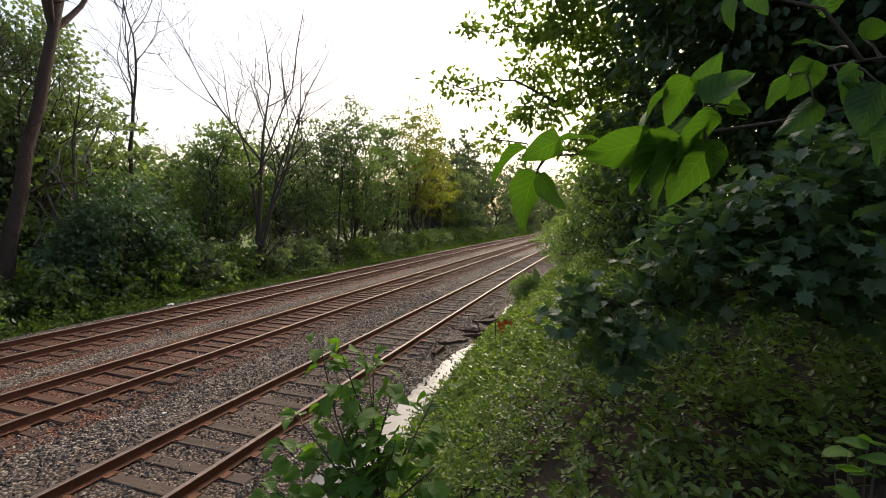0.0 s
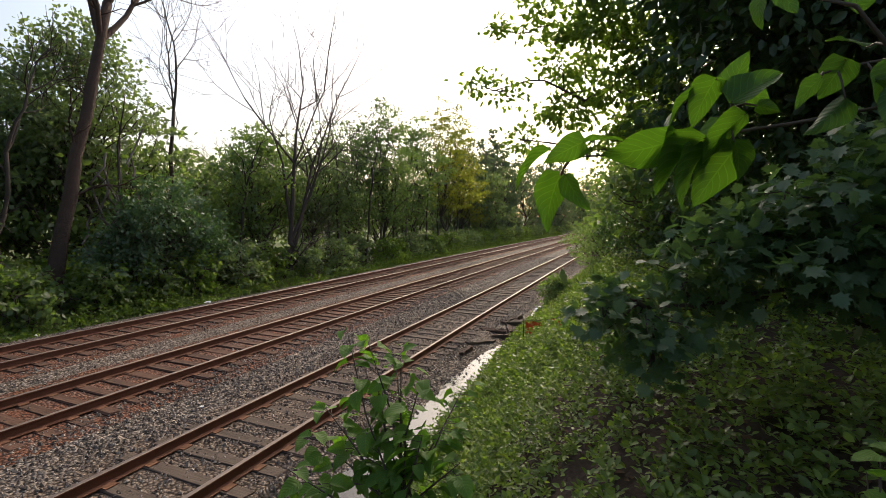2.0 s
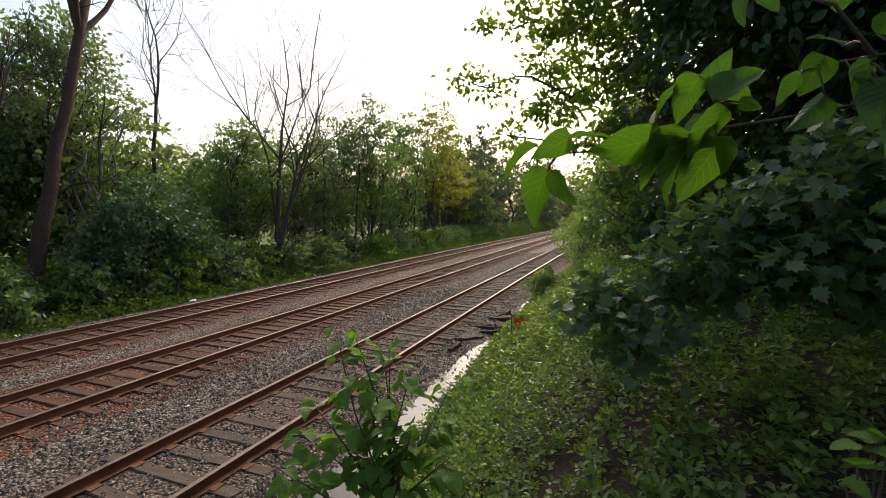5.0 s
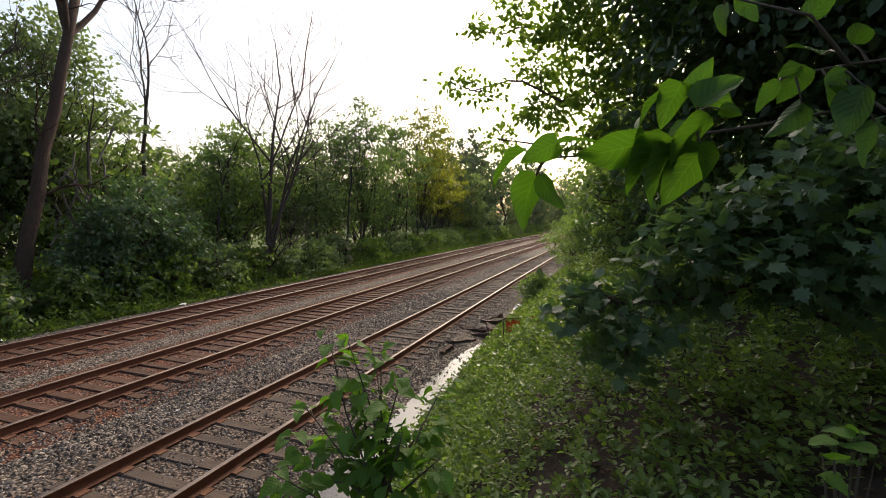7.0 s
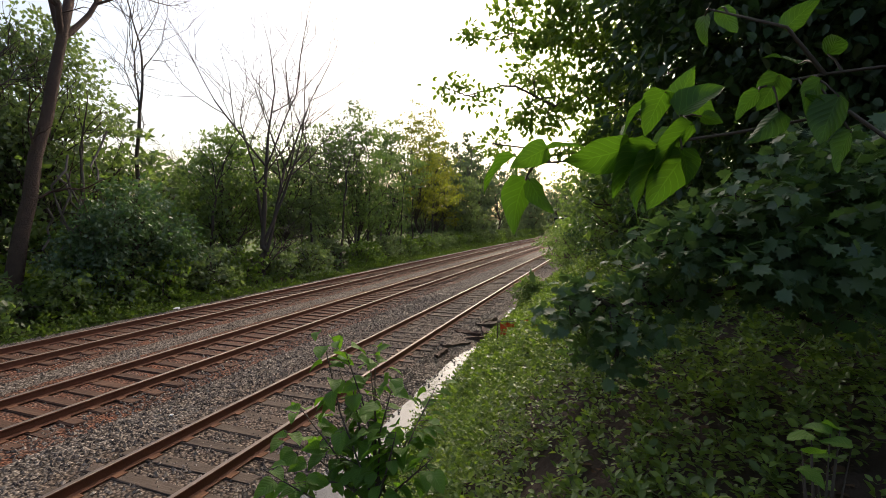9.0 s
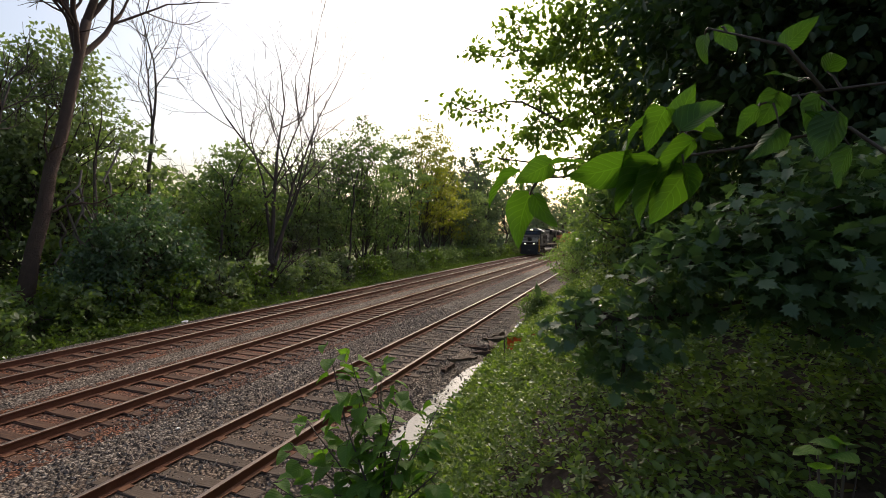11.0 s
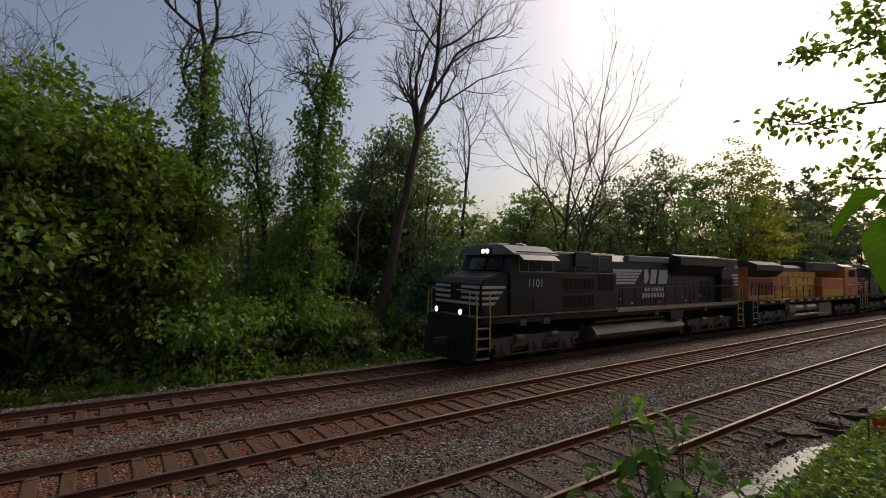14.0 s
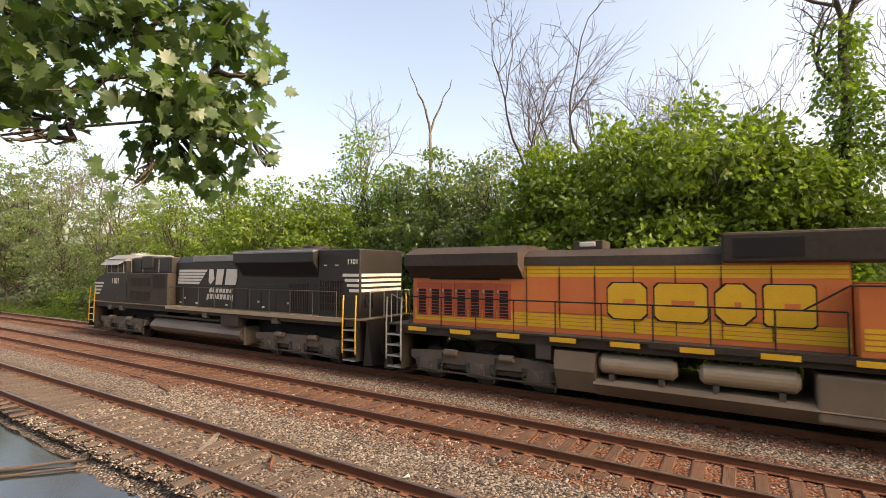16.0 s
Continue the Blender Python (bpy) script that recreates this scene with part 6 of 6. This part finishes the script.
def small_things():
    rng = np.random.default_rng(55)
    # a sagging wire on two stakes with orange plastic scraps
    f = thing("marker_line", "thin wire on stakes with torn orange plastic flags", "marker line", (-2.24, 10.6, ground_z(-2.24, 10.6) - 0.12))
    tb = Tubes()
    tb.add([(0, 0, -0.4), (0.02, 0, 0.5), (0.0, 0, 1.0)], [0.014, 0.013, 0.012], 6)
    put("stake", tb.mesh("stake", M_TWIG), f)
    tb = Tubes()
    tb.add([(1.15, -0.1, 0.2), (1.13, -0.1, 0.85), (1.15, -0.1, 1.28)], [0.014, 0.013, 0.012], 6)
    put("stake", tb.mesh("stake", M_TWIG), f)
    tb = Tubes()
    tb.add([(0, 0, 0.98), (0.4, -0.03, 1.02), (0.8, -0.07, 1.13), (1.15, -0.1, 1.27), (1.5, -0.1, 1.3)], [0.006] * 5, 4)
    put("wire", tb.mesh("wire", M_UNDER), f)
    for x0, w, h in ((0.06, 0.14, 0.24), (0.2, 0.22, 0.12), (0.62, 0.3, 0.46)):
        bm = bmesh.new()
        top = 0.94 + 0.26 * x0
        grid = [[bm.verts.new((x0 + w * (i / 4) * (0.7 if j in (0,) else 1) + 0.02 * rng.normal(), -0.05 + 0.03 * math.sin(i * 1.7 + j), top - h * j / 4 + 0.02 * rng.normal())) for i in range(5)] for j in range(5)]
        for j in range(4):
            for i in range(4):
                if (i, j) != (2, 2):
                    bm.faces.new((grid[j][i], grid[j][i + 1], grid[j + 1][i + 1], grid[j + 1][i]))
        bmesh.ops.solidify(bm, geom=bm.faces[:], thickness=0.006)
        part("flag", bm, M_ORANGETAG, f, "torn orange plastic flag")
    # rotten timbers heaped beside the siding
    for i, (x, y, L, a, r) in enumerate([(-3.95, 14.6, 1.5, 25, 0.08), (-4.2, 13.6, 1.2, 60, 0.065), (-3.9, 15.8, 1.3, 110, 0.075), (-4.05, 17.2, 1.1, 75, 0.08), (-4.3, 12.5, 0.8, 85, 0.06), (-3.85, 16.6, 1.2, 40, 0.09), (-4.25, 15.0, 0.9, 5, 0.07)]):
        bm = bmesh.new()
        box(bm, (-L / 2, -r, -r), (L / 2, r, r))
        bmesh.ops.subdivide_edges(bm, edges=[e for e in bm.edges if abs(e.verts[0].co.x - e.verts[1].co.x) > L * 0.5], cuts=5)
        for v in bm.verts:
            v.co += Vector(rng.normal(size=3) * 0.022)
        o = part("rotten_timber", bm, M_TIE_OLD if i % 2 else M_BARK_RED)
        o.matrix_basis = pose(x + bend(y), y, -0.13 + 0.01 * i, rng.uniform(-8, 8), rng.uniform(-6, 6), a)
        tagged(o, "rotten broken timber tie dumped beside the siding", "timber", "dumped timbers")
    for i, (x, y, L, a) in enumerate([(-8.12, -15.9, 0.95, 80), (-8.5, -18.4, 0.8, 95), (-6.2, -10.2, 1.2, 35)]):
        bm = bmesh.new()
        box(bm, (-L / 2, -0.05, -0.015), (L / 2, 0.05, 0.02), 0.006)
        for v in bm.verts:
            v.co += Vector(rng.normal(size=3) * 0.006)
        o = part("board_scrap", bm, M_DEADWOOD if i == 2 else M_TIE)
        o.matrix_basis = pose(x, y, 0.0, 0, 3, a)
        tagged(o, "scrap of weathered board lying on the stones", "board", "board scraps")
    # poles lying in the pond
    for a, b, r in (((-2.6, -13.3, -0.19), (-4.45, -11.7, -0.13), 0.04), ((-2.4, -13.0, -0.2), (-4.35, -11.35, -0.16), 0.03)):
        tb = Tubes()
        limb(tb, rng, a, b, r, r * 0.8, 0.006, 8, 6)
        tagged(put("pole", tb.mesh("pole", M_BARK)), "dark wooden pole lying half in the water", "pole", "poles in the water")
    # curled strip of iron between the rails
    tb = Tubes()
    tb.add([(0, 0, 0.02), (0.08, 0.05, 0.13), (0.2, 0.02, 0.17), (0.3, -0.05, 0.08), (0.38, -0.1, 0.02)], [0.03, 0.035, 0.035, 0.03, 0.02], 6)
    o = put("iron_scrap", tb.mesh("iron_scrap", M_RAIL))
    o.matrix_basis = pose(-6.1, -8.1, 0, 0, 0, 70)
    tagged(o, "curled rusty strip of iron between the rails", "scrap")
    for i, (x, y, s) in enumerate([(-16.38, 14.4, 0.11), (-7.1, -5.45, 0.06), (-9.0, -5.5, 0.045), (-17.2, 1.6, 0.12), (-3.6, 19.8, 0.16), (-3.75, 20.2, 0.12), (-7.6, 6.5, 0.04), (-17.3, 8.8, 0.08)]):
        bm = bmesh.new()
        bmesh.ops.create_icosphere(bm, subdivisions=1, radius=s)
        for v in bm.verts:
            v.co = Vector((v.co.x * 1.4, v.co.y, v.co.z * 0.3)) + Vector(rng.normal(size=3) * s * 0.22)
        o = part("litter", bm, M_LITTER)
        o.matrix_basis = pose(x + bend(y), y, np.interp(x, [-17.5, -16.7, -16, -4.3, -3.7, -3.3], [-0.3, -0.12, -0.03, -0.03, -0.15, -0.1]) + s * 0.25, 0, 0, i * 50)
        tagged(o, "crumpled white litter lying on the stones", "litter", "scraps of litter")
    # thin dry sticks on the stones
    for i in range(36):
        x, y = rng.uniform(-9.0, -6.9), rng.uniform(2.5, 12)
        tb = Tubes()
        L = rng.uniform(0.2, 0.6)
        a = rng.uniform(0, 6.28)
        e = np.array([math.cos(a) * L, math.sin(a) * L, rng.uniform(0, 0.06)])
        tb.add([(0, 0, 0), e * 0.5 + np.array([0, 0, 0.03]), e], [0.007, 0.006, 0.004], 4)
        o = put("stick", tb.mesh("stick", M_DEADWOOD))
        o.matrix_basis = pose(x, y, 0.0)
        tagged(o, "thin pale dry stick lying on the ballast", "stick", "dry sticks")


near_bank()
sapling()
ground_cover()
small_things()

# ---- ties and tie plates of the three tracks ----
def tie_mesh(name, w, h, l, mat, seed):
    rng = np.random.default_rng(seed)
    bm = bmesh.new()
    box(bm, (-l / 2, -w / 2, -h), (l / 2, w / 2, 0), 0.0)
    top = [e for e in bm.edges if all(v.co.z > -0.01 for v in e.verts)]
    bmesh.ops.bevel(bm, geom=top, offset=0.018, segments=1, affect="EDGES")
    for v in bm.verts:
        v.co += Vector(rng.normal(size=3) * (0.014, 0.008, 0.004))
    me = bpy.data.meshes.new(name)
    bm.to_mesh(me)
    bm.free()
    me.materials.append(mat)
    return me


def make_ties():
    rng = np.random.default_rng(12)
    for key, t in RAILS.items():
        old = key == "C"
        meshes = [tie_mesh("tie", 0.23, 0.2, 2.6 if not old else 2.5, M_TIE_OLD if old else M_TIE, s) for s in range(4)]
        gap = 0.6 if old else 0.505
        y, n = -48.0, 0
        rest, plates = [], []
        tmpl = np.array([(x, yy, z) for x in (-0.165, 0.165) for yy in (-0.088, 0.088) for z in (0.0, 0.014)])
        cube = [(0, 1, 3, 2), (4, 6, 7, 5), (0, 4, 5, 1), (2, 3, 7, 6), (0, 2, 6, 4), (1, 5, 7, 3)]
        while y < 230:
            a = rng.normal() * (0.022 if old else 0.01)
            dz = -abs(rng.normal()) * (0.018 if old else 0.006) + 0.006
            dx = rng.normal() * 0.04
            if n < 300:
                o = put("tie", meshes[n % 4], t)
                o.matrix_basis = pose(bend(y) + dx, y, dz, 0, 0, math.degrees(a) + (180 if rng.random() < 0.5 else 0))
            else:
                rest.append((bend(y) + dx, y, dz))
            if y < 120:
                for s in (-HALF, HALF):
                    plates.append((bend(y) + s, y, max(dz, 0.0) - 0.002))
            y += gap * rng.uniform(0.94, 1.06)
            n += 1
        plate = tagged_mesh("tie_plate", tmpl, cube, M_PLATE)
        close = [p for p in plates if -20 < p[1] < 36]
        for p in close:
            put("tie_plate", plate, t).matrix_basis = pose(*p)
        plates = [p for p in plates if p not in close]
        V, F = [], []
        for k, p in enumerate(plates):
            V.append(tmpl + np.array(p))
            F += [tuple(i + 8 * k for i in f) for f in cube]
        tagged(put("distant_plating", tagged_mesh("distant_plating", np.concatenate(V), F, M_PLATE), t, "rust-orange steel tie plates"), kind="stuff")
        if rest:
            V, F = [], []
            tt = np.array([(x, yy, z) for x in (-1.28, 1.28) for yy in (-0.115, 0.115) for z in (-0.2, 0.0)])
            for k, p in enumerate(rest):
                V.append(tt + np.array(p))
                F += [tuple(i + 8 * k for i in f) for f in cube]
            tagged(put("distant_ties", tagged_mesh("distant_ties", np.concatenate(V), F, M_TIE_OLD if old else M_TIE), t), kind="stuff")


def tagged_mesh(name, V, F, mat):
    return mesh_of(name, V, F, mat)


make_ties()


def motions():
    """The train comes down the far track towards -Y."""
    line = [(0.0, 346.0), (4.0, 252.0), (8.0, 156.0), (9.5, 121.0), (11.0, 88.0), (11.5, 76.8), (12.0, 65.5), (12.5, 54.2), (13.0, 43.0), (13.5, 31.7), (14.0, 20.5), (14.5, 9.4), (15.0, -1.6), (15.5, -12.3), (16.0, -22.95)]
    order = [(LOCO1, 0.0), (LOCO2, 22.4), (LOCO3, 45.0)] + [(w, 66.9 + 18.8 * i) for i, w in enumerate(WAGONS)]
    for ob, back in order:
        walk(ob, [(t, pose(TRACKS["A"] + bend(y + back), y + back, 0.18, 0, 0, -math.degrees(math.atan(2 * CURVE * (y + back))))) for t, y in line])


motions()
